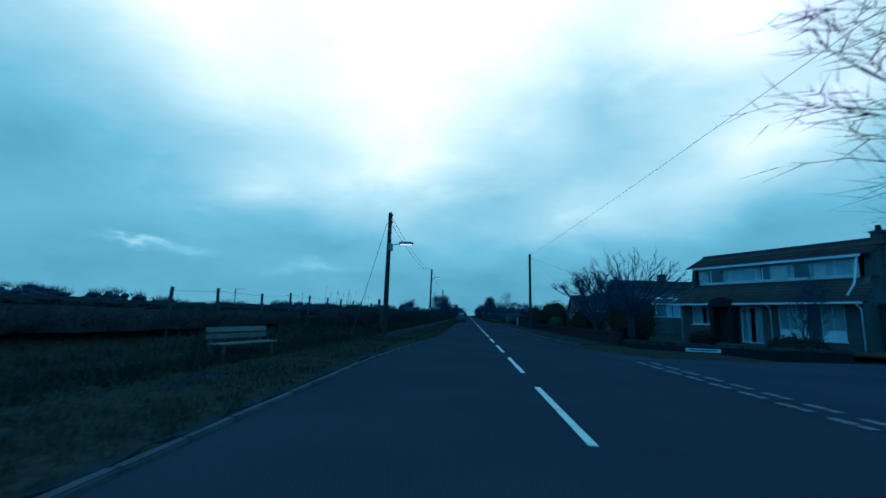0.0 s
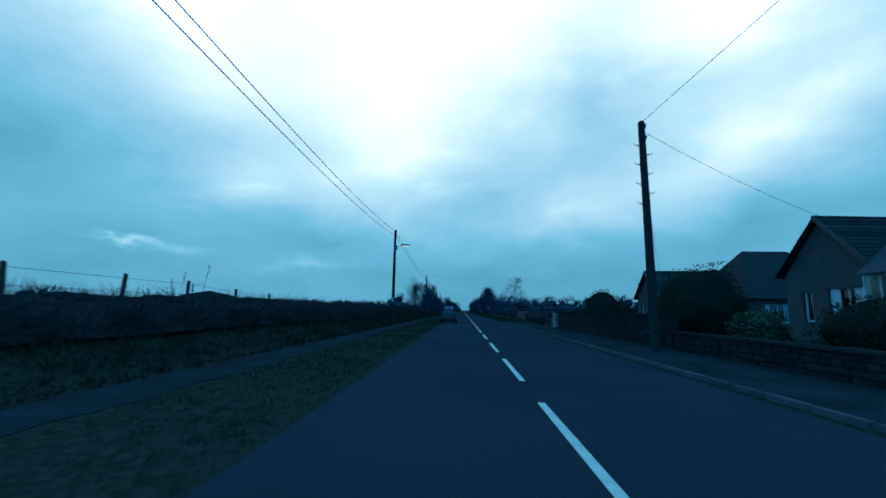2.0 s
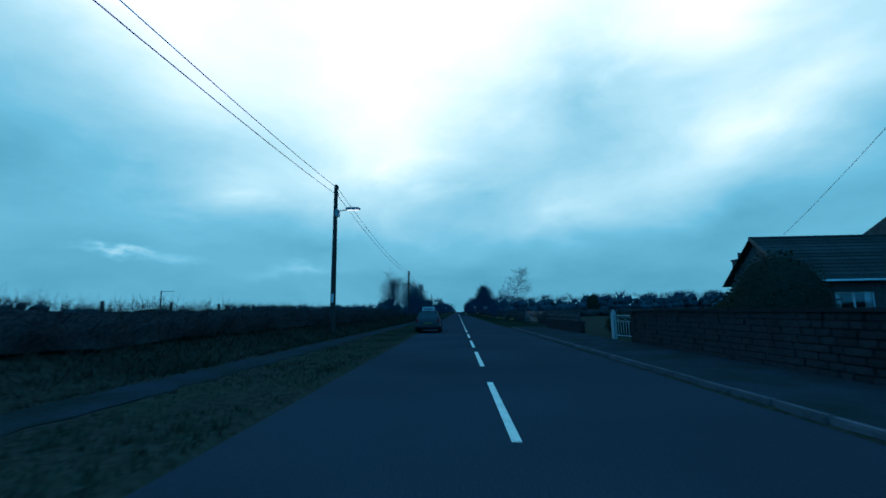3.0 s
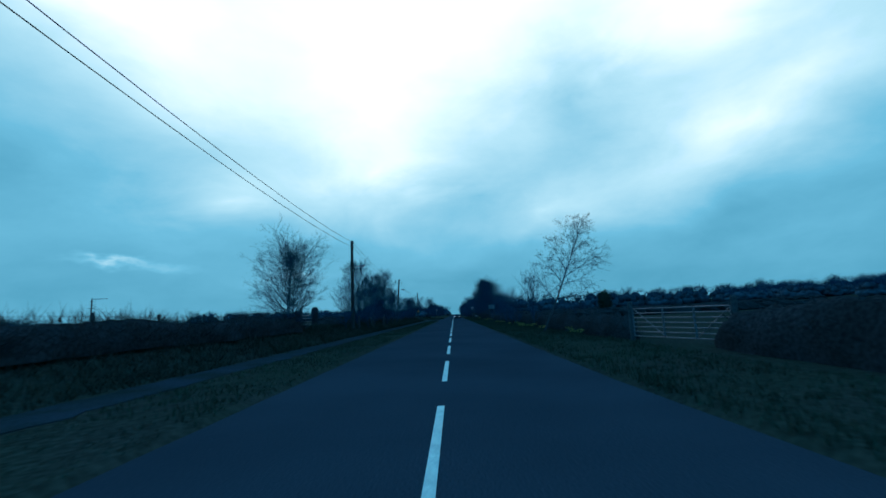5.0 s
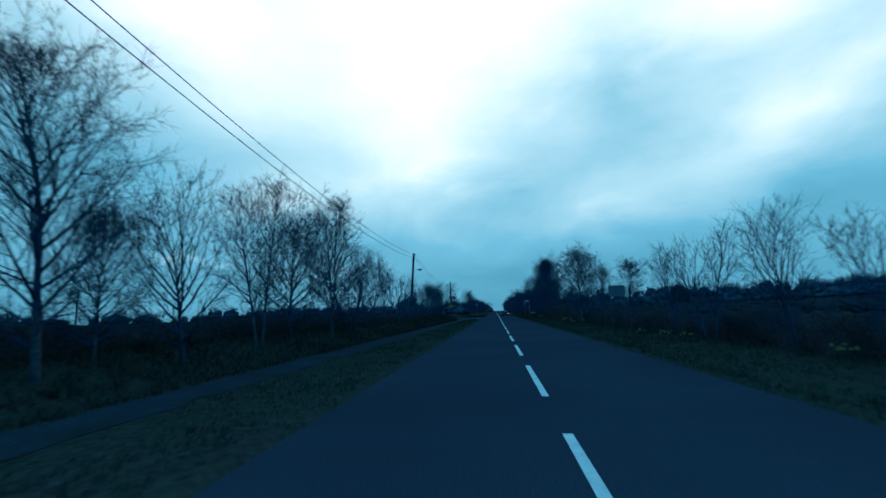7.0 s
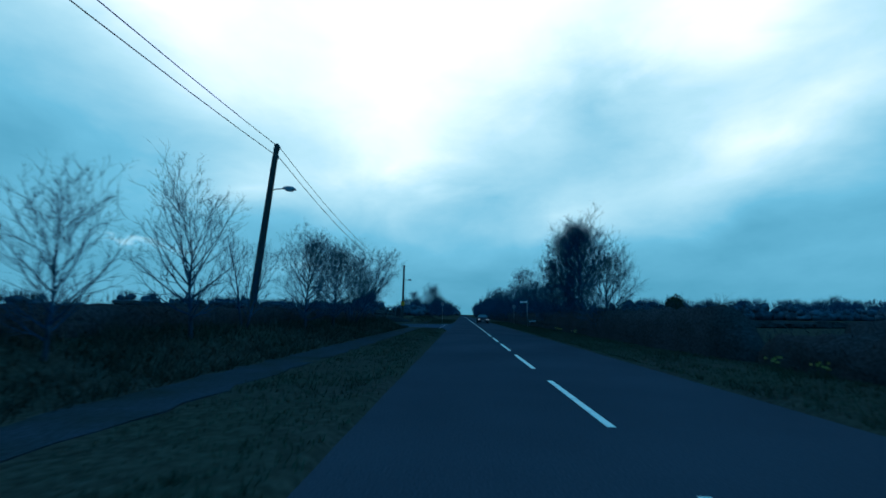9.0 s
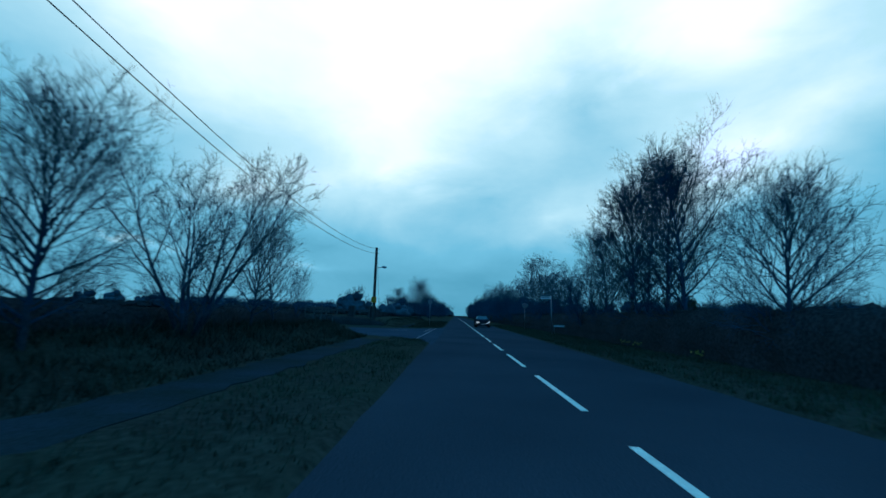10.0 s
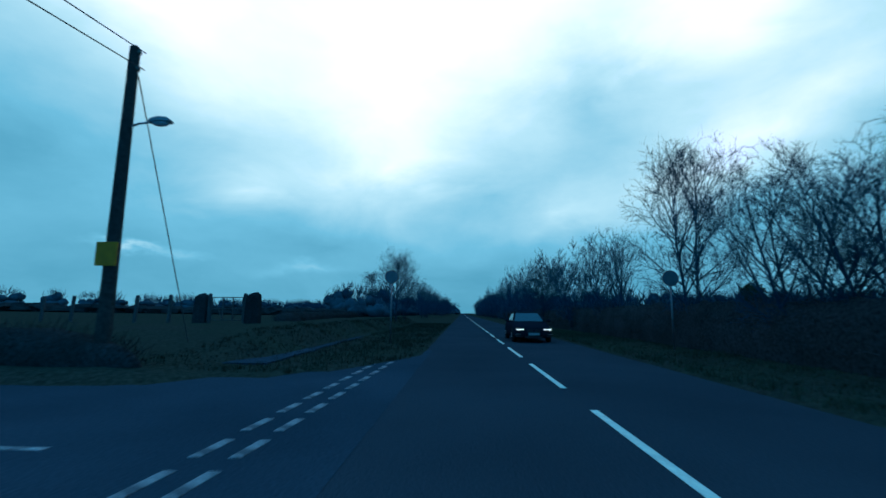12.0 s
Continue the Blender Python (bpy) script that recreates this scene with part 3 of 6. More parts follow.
OUTLINE = {
    # half width of the crown at the share f of its height
    "egg": lambda f: (math.sin(math.pi * (0.16 + 0.84 * f) ** 0.8)) ** 0.75 + 0.06,
    "spire": lambda f: (1.0 - f) ** 0.8 * (0.55 + 0.45 * min(1.0, f * 5)) + 0.07,
    "dome": lambda f: math.sqrt(max(0.0, 1 - (f * 0.97) ** 2.4)) * (0.7 + 0.3 * min(1.0, f * 4)) + 0.04,
    "vase": lambda f: 0.55 + 0.5 * math.sin(math.pi * min(1.0, 0.25 + 0.7 * f)),
}


def bare_tree(seed, height, wide, outline="egg", first=0.2, limbs=20, low=60, high=22, up=0.5, stems=1, splay=14, lean=0.0, droop=0.0, sub=7, twigs=6, fine=3, trunk=0.11, twig=0.0078, wander=0.05):
    """Trunk and crown of a bare tree: limbs that fill an outline, each with side branches, twigs and fine spray.
    low and high: degrees that the lowest and highest limbs stand off from the stem."""
    rnd = random.Random(seed)
    wood, crown = Shape(), Shape()
    for st in range(stems):
        tall = height * (1.0 if st == 0 else rnd.uniform(0.72, 0.97))
        way = radians(360 * st / stems + rnd.uniform(-25, 25))
        tip = math.tan(radians(splay * rnd.uniform(0.6, 1.2))) if stems > 1 else 0.0
        start = Vector((math.cos(way) * 0.1, math.sin(way) * 0.1, -0.3)) if stems > 1 else Vector((0, 0, -0.3))
        d = Vector((math.cos(way) * tip + lean, math.sin(way) * tip, 1)).normalized()
        stem = axis(rnd, start, d, (tall + 0.3) * math.sqrt(1 + tip * tip * 0.6 + lean * lean * 0.7), 12, 0.30 if stems > 1 or lean else 0.1, wander * 0.5)
        thick = trunk * (1.0 if stems == 1 else 0.72)
        rad = [thick * (1.25 if i == 0 else 1.0) * (1 - i / 12.6) + 0.008 for i in range(13)]
        cut = max(3, int(12 * first) + 2)
        wood.tube(stem[:cut + 1], rad[:cut + 1], 9)
        crown.tube(stem[cut:], rad[cut:], 6)
        n1 = limbs if stems == 1 else max(6, limbs // stems)
        spin = rnd.uniform(0, 6.28)
        for i in range(n1):
            f = (i + rnd.uniform(0.1, 0.9)) / n1
            g = first + (0.985 - first) * f
            p, ax = along(stem, g)
            ang = radians(low + (high - low) * f + rnd.gauss(0, 5))
            length = wide * height * OUTLINE[outline](f) * rnd.uniform(0.78, 1.12) / max(0.55, math.sin(ang) + 0.12) * (1.0 if stems == 1 else 0.8)
            d1 = fork(rnd, ax, ang, spin + i * 2.4 + rnd.gauss(0, 0.3))
            r1 = min(thick * (1 - g) * 0.6 + 0.012, 0.012 * length + 0.011)
            main = axis(rnd, p, d1, length, 5, up, wander, droop)
            crown.tube(main, [r1, r1 * 0.8, r1 * 0.62, r1 * 0.45, r1 * 0.3, twig], 4, cap=False)
            n2 = max(2, int(sub * min(1.0, 0.35 + length / (wide * height * 1.1)) + rnd.random()))
            for j in range(n2):
                e = 0.16 + 0.80 * (j + rnd.random()) / n2
                q, ax2 = along(main, e)
                l2 = length * rnd.uniform(0.34, 0.58) * (1.15 - 0.62 * e)
                side = axis(rnd, q, fork(rnd, ax2, radians(rnd.uniform(28, 52)), j * 2.4 + rnd.uniform(-0.6, 0.6)), l2, 3, up * 0.7, wander * 1.4, droop * 1.3)
                r2 = max(twig * 1.15, r1 * (1 - e) * 0.45 + 0.003)
                crown.tube(side, [r2, r2 * 0.8, r2 * 0.6, twig * 0.8], 3, cap=False)
                for m in range(max(1, int(twigs * min(1.0, 0.4 + l2) + rnd.random()))):
                    u = 0.2 + 0.8 * rnd.random()
                    q3, ax3 = along(side, u)
                    l3 = l2 * rnd.uniform(0.28, 0.55) + 0.08
                    d3 = fork(rnd, ax3, radians(rnd.uniform(22, 55)), rnd.uniform(0, 6.28))
                    d3.z += 0.22 * up - droop * 0.5
                    end = q3 + d3.normalized() * l3
                    sprig(crown, q3, end, twig)
                    for _ in range(fine):
                        w = q3.lerp(end, rnd.uniform(0.25, 0.95))
                        d4 = fork(rnd, d3.normalized(), radians(rnd.uniform(20, 60)), rnd.uniform(0, 6.28))
                        d4.z += 0.15 * up - droop * 0.9
                        sprig(crown, w, w + d4.normalized() * l3 * rnd.uniform(0.4, 0.85), twig * 0.75)
    k = height / max(v[2] for v in crown.v)
    for s in (wood, crown):
        s.v = [(x * k, y * k, z * k) for x, y, z in s.v]
    return wood, crown


def fan_pollard(seed, height, reach, stem):
    """A cut-back garden tree: a short trunk and a fan of long thin rods that spring from its head, some of them sawn off."""
    rnd = random.Random(seed)
    wood, crown = Shape(), Shape()
    wood.tube([(0, 0, -0.25), (0.03, 0, stem * 0.5), (0, 0.04, stem), (0, 0.02, stem + 0.25)], [0.22, 0.17, 0.18, 0.09], 9)
    for n in range(46):
        turn = n * 2.4 + rnd.uniform(-0.3, 0.3)
        out = math.sqrt((n + 0.5) / 46)
        root = Vector((math.cos(turn) * 0.08, math.sin(turn) * 0.08, stem - 0.5 * rnd.random() * out))
        tip = Vector((math.cos(turn) * reach * out, math.sin(turn) * reach * out, stem + (height - stem) * (1 - 0.62 * out * out) * rnd.uniform(0.9, 1.02)))
        rod = [root.lerp(tip, i / 7) + Vector((rnd.gauss(0, 0.035), rnd.gauss(0, 0.035), -0.45 * out * (i / 7) * (1 - i / 7))) for i in range(8)]
        sawn = n % 5 == 1
        r = 0.042 if sawn else 0.028
        crown.tube(rod if not sawn else rod[:7], [r * (1 - (0.35 if sawn else 0.8) * i / 7) for i in range(7 if sawn else 8)], 5)
        for j in range(7):
            e = 0.25 + 0.72 * (j + rnd.random()) / 7
            q, ax = along(rod, e)
            l2 = rnd.uniform(0.35, 0.95) * (1.25 - 0.6 * e)
            side = axis(rnd, q, fork(rnd, ax, radians(rnd.uniform(22, 45)), rnd.uniform(0, 6.28)), l2, 3, 0.3, 0.1)
            crown.tube(side, [0.016, 0.013, 0.010, 0.006], 3, cap=False)
            for _ in range(4):
                q3, ax3 = along(side, rnd.uniform(0.3, 1.0))
                sprig(crown, q3, q3 + fork(rnd, ax3, radians(rnd.uniform(25, 60)), rnd.uniform(0, 6.28)) * rnd.uniform(0.15, 0.4), 0.007)
    return wood, crown


def knuckled_pollard(seed, height, reach):
    """An old cut-back tree: thick crooked limbs that bend out and up to sawn knuckles, with a fuzz of young shoots."""
    rnd = random.Random(seed)
    wood, crown = Shape(), Shape()
    wood.tube([(0, 0, -0.25), (0.03, 0, 0.5), (0, 0.03, 1.05)], [0.19, 0.15, 0.16], 9)
    for n in range(9):
        turn = n * 2.4 + rnd.uniform(-0.3, 0.3)
        out = 0.15 + 0.85 * n / 8
        knee = Vector((math.cos(turn) * reach * out * 0.55, math.sin(turn) * reach * out * 0.55, 1.0 + (height - 1.0) * rnd.uniform(0.36, 0.5)))
        tip = Vector((math.cos(turn) * reach * out * 0.85, math.sin(turn) * reach * out * 0.85, height * rnd.uniform(0.82, 1.0) - 0.16 * height * out))
        pts = [Vector((0, 0, 0.85))] + [Vector((0, 0, 0.85)).lerp(knee, f) + Vector((rnd.gauss(0, 0.05), rnd.gauss(0, 0.05), 0)) for f in (0.5, 1.0)] + [knee.lerp(tip, f) + Vector((rnd.gauss(0, 0.07), rnd.gauss(0, 0.07), 0)) for f in (0.35, 0.7, 1.0)]
        crown.tube(pts, [0.085, 0.07, 0.056, 0.05, 0.046, 0.056], 6)
        heads = [(pts[-1], 1.0), (pts[-2], 0.8), (pts[-3], 0.7)]
        for j in range(3):     # side limbs with knuckles of their own
            q, ax = along(pts, rnd.uniform(0.5, 0.9))
            limb = axis(rnd, q, fork(rnd, ax, radians(rnd.uniform(35, 65)), rnd.uniform(0, 6.28)), rnd.uniform(0.5, 1.1), 4, 0.7, 0.16)
            crown.tube(limb, [0.036, 0.03, 0.027, 0.026, 0.036], 5)
            heads.append((limb[-1], 1.0))
        for c, share in heads:
            crown.blob(c, (0.09 * share, 0.09 * share, 0.075), 0.25, rnd.uniform(0, 30), 5, 7)
            for _ in range(14):
                d = Vector((rnd.gauss(0, 0.8) + math.cos(turn) * 0.4 * out, rnd.gauss(0, 0.8) + math.sin(turn) * 0.4 * out, rnd.uniform(0.1, 1.0))).normalized()
                shoot = axis(rnd, c, d, rnd.uniform(0.3, 0.8), 3, 0.3, 0.12)
                crown.tube(shoot, [0.012, 0.010, 0.008, 0.005], 3, cap=False)
                for _ in range(2):
                    q3, ax3 = along(shoot, rnd.uniform(0.3, 1.0))
                    sprig(crown, q3, q3 + fork(rnd, ax3, radians(rnd.uniform(25, 60)), rnd.uniform(0, 6.28)) * rnd.uniform(0.12, 0.3), 0.007)
    return wood, crown


BIRCH_LABEL = "slender bare birch with fine upright twigs on the verge"
ROUND_LABEL = "bare round-headed tree with dark twigs on the verge"
VASE_LABEL = "small bare tree with upright sparse branches and buds"
FAN_LABEL = "bare tree fanning into several stems near the ground"
KINDS = {
    # style: (height, bark, label, settings)
    "birch": (8.0, BIRCH, BIRCH_LABEL, dict(wide=0.34, outline="egg", first=0.13, limbs=36, low=62, high=20, up=0.5, sub=10, twigs=7, droop=0.1)),
    "birch_thin": (8.0, BIRCH, BIRCH_LABEL, dict(wide=0.29, outline="egg", first=0.2, limbs=32, low=56, high=20, up=0.55, sub=10, twigs=7, droop=0.15)),
    "birch_two": (8.0, BIRCH, "bare birch with two leading stems and fine twigs", dict(wide=0.37, outline="egg", first=0.14, limbs=44, low=64, high=22, up=0.45, stems=2, splay=9, sub=9, twigs=7, droop=0.12)),
    "broad": (7.0, BIRCH, "broad bare birch with spreading limbs on the bank", dict(wide=0.58, outline="egg", first=0.13, limbs=38, low=72, high=18, up=0.42, sub=11, twigs=7, droop=0.05)),
    "leaning": (7.5, BIRCH, "bare birch leaning away from the wind", dict(wide=0.44, outline="spire", first=0.26, limbs=22, low=74, high=24, up=0.22, lean=0.52, sub=9, twigs=7, droop=0.30, trunk=0.065)),
    "round": (6.0, BARK, ROUND_LABEL, dict(wide=0.52, outline="egg", first=0.13, limbs=36, low=70, high=20, up=0.42, sub=11, twigs=7, trunk=0.12)),
    "round_two": (6.5, BARK, ROUND_LABEL, dict(wide=0.52, outline="dome", first=0.17, limbs=34, low=68, high=16, up=0.35, stems=2, splay=9, sub=11, twigs=7, trunk=0.13)),
    "fan": (6.0, BARK, FAN_LABEL, dict(wide=0.40, outline="dome", first=0.14, limbs=50, low=50, high=18, up=0.35, stems=6, splay=34, sub=9, twigs=6, trunk=0.12)),
    "vase": (4.5, BARK, VASE_LABEL, dict(wide=0.46, outline="vase", first=0.2, limbs=18, low=50, high=18, up=0.8, sub=8, twigs=4, fine=2, trunk=0.10, twig=0.008, wander=0.07)),
    "vase_two": (4.5, BARK, VASE_LABEL, dict(wide=0.42, outline="vase", first=0.14, limbs=22, low=46, high=16, up=0.8, stems=2, splay=12, sub=8, twigs=4, fine=2, trunk=0.10, twig=0.008, wander=0.08)),
    "cherry": (4.5, BARK, "small bare tree with spreading crooked limbs on the bank", dict(wide=0.66, outline="dome", first=0.2, limbs=24, low=70, high=16, up=0.6, sub=8, twigs=3, fine=2, trunk=0.10, twig=0.009, wander=0.08)),
    "far_round": (6.0, BARK, "bare dark tree in the row along the road", dict(wide=0.55, outline="dome", first=0.1, limbs=20, low=70, high=20, up=0.4, sub=8, twigs=4, fine=2, trunk=0.13, twig=0.018)),
    "far_fan": (6.0, BARK, "bare dark tree in the row along the road", dict(wide=0.48, outline="dome", first=0.1, limbs=24, low=60, high=20, up=0.4, stems=3, splay=24, sub=7, twigs=4, fine=2, trunk=0.13, twig=0.018)),
    "pollard": (5.0, BARK, "bare pollarded tree with a fan of straight rods", None),
    "gnarled": (4.8, BARK, "bare pollarded tree with thick knuckled limbs", None),
}
MASTER = {}
for n, (kind, (h, bark, label, kw)) in enumerate(KINDS.items()):
    if kw:
        wood, crown = bare_tree(40 + n, h, **kw)
    else:
        wood, crown = fan_pollard(40 + n, h, 3.8, 1.9) if kind == "pollard" else knuckled_pollard(40 + n, h, 3.0)
    t = thing("tree", pose(0, 0, 0), label, "tree", "bare trees beside the road")
    part("trunk", wood, bark, t, smooth=True)
    part("crown", crown, TWIG, t)
    MASTER[kind] = t
TREES = [
    # kind, x, y, height, turn
    ("round_two", 8.3, 6, 11.0, 40), ("pollard", 7.3, 25.2, 5.1, 10), ("gnarled", 8.0, 34.4, 4.8, 130), ("vase", 13.3, 21.4, 4.5, 250), ("birch_two", 13.6, 48.2, 6.0, 70), ("gnarled", 10.6, 42.5, 4.2, 200),
    ("broad", -9.2, 110.4, 7.1, 20), ("birch_two", -9.4, 111.8, 5.4, 80), ("leaning", 5.6, 112.8, 7.5, 0),
    ("cherry", -8.5, 121.3, 4.7, 30), ("birch", -8.4, 126, 7.0, 200), ("broad", -8.9, 127.6, 4.6, 140), ("cherry", -8.2, 129.3, 5.8, 80), ("birch_two", -8.5, 133.3, 6.3, 10), ("round", -8.8, 136.2, 5.8, 40),
    ("birch_two", -8.3, 139.3, 7.3, 300), ("fan", -8.6, 143, 5.3, 120), ("vase_two", -8.8, 147, 4.9, 0), ("vase", -8.8, 151, 5.0, 40), ("vase_two", -8.6, 155, 4.9, 160),
    ("cherry", -8.5, 160.1, 3.8, 50), ("cherry", -8.8, 164.4, 4.9, 170), ("vase_two", -9.2, 168, 3.6, 220),
    ("round", -8.8, 172.7, 4.9, 70), ("round", -8.8, 177, 5.2, 0), ("fan", -8.9, 181.5, 5.4, 20), ("cherry", -9.1, 185.5, 5.1, 250), ("cherry", -9.4, 188.2, 4.6, 100), ("vase", -9.6, 191.1, 3.2, 30),
    ("vase", 6.5, 120.4, 5.0, 30), ("vase_two", 6.2, 127.6, 3.6, 10), ("vase", 6.2, 130.6, 4.1, 150), ("vase_two", 6.2, 134.8, 4.4, 10), ("vase", 6.4, 138, 3.9, 60), ("birch_thin", 6.4, 144, 4.2, 240), ("birch_thin", 6.5, 150, 4.4, 300),
    ("birch", 6.3, 157.4, 7.0, 40), ("birch_two", 6.8, 158.6, 7.2, 170),
    ("round", 7.6, 183.2, 6.9, 0), ("birch", 7.6, 189.0, 10.5, 60), ("birch_thin", 7.7, 190.9, 9.9, 210), ("birch_two", 7.5, 193.0, 9.9, 300), ("birch_thin", 7.8, 195.2, 9.8, 130), ("birch", 7.7, 198.8, 8.3, 75), ("fan", 7.4, 201.9, 6.3, 0),
    ("vase", 7.7, 207.0, 4.5, 200),
    ("birch_two", 7.8, 223, 9.6, 20), ("fan", 7.8, 217.4, 6.7, 10), ("fan", 8.6, 215.4, 6.4, 120), ("birch_two", 8.0, 212.6, 6.3, 200), ("vase", 7.6, 231.0, 7.2, 30), ("vase_two", 7.7, 233.4, 7.0, 130), ("round_two", 7.2, 252, 8.0, 200), ("fan", 7.0, 240, 6.0, 30),
    ("round", -8.6, 249.5, 8.0, 40), ("birch_thin", -13.5, 262.0, 6.5, 15), ("round_two", -8.8, 258, 5.6, 10),
]
rnd = random.Random(5)
for i in range(44):     # the lines of trees that close in on the road far ahead
    y = 244 + i * 5.4 + rnd.uniform(-2, 2)
    TREES.append((rnd.choice(["far_round", "far_fan"]), 6.6 + rnd.uniform(0, 2.5), y, 6.4 + rnd.uniform(0, 2.4) + 0.006 * (y - 238), rnd.uniform(0, 360)))
    if i > 5:
        TREES.append((rnd.choice(["far_round", "far_fan"]), -8.0 - rnd.uniform(0, 2.5), y, 4.8 + rnd.uniform(0, 2.0) + 0.008 * (y - 238), rnd.uniform(0, 360)))
for kind, x, y, h, turn in TREES:
    c = copy_thing(MASTER[kind], Matrix.Translation((x, y, ground_z(x, y) - 0.05)) @ Matrix.Rotation(radians(turn), 4, "Z"))
    k = h / KINDS[kind][0]
    w = 1.5 if h > 10.8 else 1.0     # the old garden tree at the corner spreads widely
    c.scale = (k * w, k * w, k)
for t in MASTER.values():
    for o in (*t.children_recursive, t):
        bpy.data.objects.remove(o)


# ---- hedges and bushes ----
def twigs(s, rnd, point, normal, n, long, r=0.009):
    """Short bristling shoots on a hedge."""
    for _ in range(n):
        d = (normal + Vector((rnd.gauss(0, 0.6), rnd.gauss(0, 0.6), abs(rnd.gauss(0, 0.6))))).normalized()
        l = long * rnd.uniform(0.4, 1.3)
        p = point + Vector((rnd.gauss(0, 0.12), rnd.gauss(0, 0.12), rnd.gauss(0, 0.08)))
        sprig(s, p, p + d * l, r)


def hedge(x, y0, y1, height, width, seed, label, shoots=2.0, long=0.35, ragged=0.25, taper=1.6, step=0.3):
    xs = x if callable(x) else (lambda y: x)
    rnd = random.Random(seed)
    s, tw = Shape(), Shape()
    n = int((y1 - y0) / step)
    prof = [(-1, -0.1), (-1.0, 0.25), (-0.92, 0.6), (-0.6, 0.92), (0, 1.0), (0.6, 0.92), (0.92, 0.6), (1.0, 0.25), (1, -0.1)]
    m = len(prof)
    for i in range(n + 1):
        y = y0 + (y1 - y0) * i / n
        low = noise.noise(Vector((seed, y * 0.22, 5)))
        end = math.sqrt(max(0.02, min(1.0, (y - y0) / taper, (y1 - y) / taper)))
        for k, (u, v) in enumerate(prof):
            w = noise.noise(Vector((seed + k * 1.3, y * 1.1, 0)))
            px = xs(y) + u * width / 2 * end * (1 + ragged * w)
            z = ground_z(xs(y), y) + v * height * end * (1 + ragged * 0.6 * low + ragged * 0.7 * noise.noise(Vector((seed, y * 2.3, k * 0.9))))
            s.v.append((px, y + 0.12 * w, z))
            if v > 0.2 and rnd.random() < shoots * 0.32:
                twigs(tw, rnd, Vector(s.v[-1]), Vector((u * 0.7, 0, v)), max(2, int(shoots)), long)
        if i:
            a, b = (i - 1) * m, i * m
            s.f += [(a + k, a + k + 1, b + k + 1, b + k) for k in range(m - 1)]
    s.f += [tuple(range(m)), tuple(n * m + k for k in range(m))[::-1]]
    t = thing("hedge", pose(0, 0, 0), label, "hedge")
    part("hedge_body", s, HEDGE, t, smooth=True)
    tagged(part("shoot_growth", tw, HEDGE_TWIG, t, "bristling bare shoots"), kind="stuff")
    return t


hedge(-10.6, -25, 25, 0.5, 1.5, 9, "low tangled dark winter hedge along the bank", 5.0, 0.35, 0.22)
hedge(-9.5, 25, 113, 0.72, 1.5, 1, "low tangled dark winter hedge along the bank", 8.0, 0.42, 0.34)
hedge(-10.2, 119.5, 194, 0.62, 1.3, 2, "low tangled dark winter hedge along the bank", 4.0, 0.3, 0.22)
hedge(lambda y: -13.5 - 0.1 * (y - 232), 232, 300, 0.6, 1.4, 6, "low tangled dark winter hedge beyond the side road", 4.0, 0.3, 0.25)
hedge(lambda y: -10.0 - 2.75 * (y - 213.6), 213.4, 246, 0.68, 4.6, 7, "low dark winter hedge along the side road", 5.0, 0.35, 0.25, 0.8, 0.12)
hedge(7.5, 103.3, 168, 0.95, 1.2, 3, "low dark winter hedge behind the grass verge", 3.0, 0.45, 0.45)
hedge(7.6, 168, 300, 1.75, 1.6, 4, "tall dark winter hedge behind the grass verge", 4.0, 0.4, 0.16)
hedge(8.2, 84, 99, 1.2, 1.2, 8, "dark clipped winter hedge at the end of the gardens", 1.6, 0.3, 0.3)


# heart of the bushes: the shade between the leaves is put into this colour
BUSH_SHADE = material("bush_shade", (0.020, 0.025, 0.019), 0.95, 0.4, 16.0, 0.7, 1.0)
PALE_LEAF = material("pale_shrub_leaf", (0.075, 0.09, 0.045), 0.8, 0.3, 8.0, 1.0, 0.2, island=0.3)


def leafy(name, centre, radii, seed, label, count=1800, leaf=0.07, category="bush", clip=0.0, leaves=None, lumps=0.13):
    """An evergreen bush: an uneven dark heart clothed in many small leaves."""
    rnd = random.Random(seed)
    x, y, _ = centre
    g = ground_z(x, y)
    t = thing(name, pose(x, y, g), label, category)
    lift = radii[2] * 0.85
    part("bush_core", Shape().blob((0, 0, lift), tuple(r * (0.9 if lumps < 0.1 else 0.86) for r in radii), lumps, seed, 12, 18, flat=-lift), BUSH_SHADE, t, smooth=True)
    s = Shape()
    for _ in range(count):
        d = Vector((rnd.gauss(0, 1), rnd.gauss(0, 1), rnd.gauss(0, 1))).normalized()
        r = 1 + 2 * lumps * noise.noise(d * 1.7 + Vector((seed * 3.1, 0, 0)))
        p = Vector((d.x * radii[0], d.y * radii[1], d.z * radii[2])) * r * rnd.uniform(0.82, 1.04 + clip)
        p.z += lift
        if p.z < 0.02:
            continue
        a = Vector((rnd.gauss(0, 1), rnd.gauss(0, 1), rnd.gauss(0, 1))).normalized()
        b = a.cross(d if abs(a.dot(d)) < 0.9 else Vector((0, 0, 1))).normalized()
        l = leaf * rnd.uniform(0.7, 1.5)
        s.add([tuple(p - a * l), tuple(p + b * l * 0.45), tuple(p + a * l), tuple(p - b * l * 0.45)], [(0, 1, 2, 3)])
    tagged(part("leaf_cover", s, leaves or EVERGREEN, t), kind="stuff")
    return t


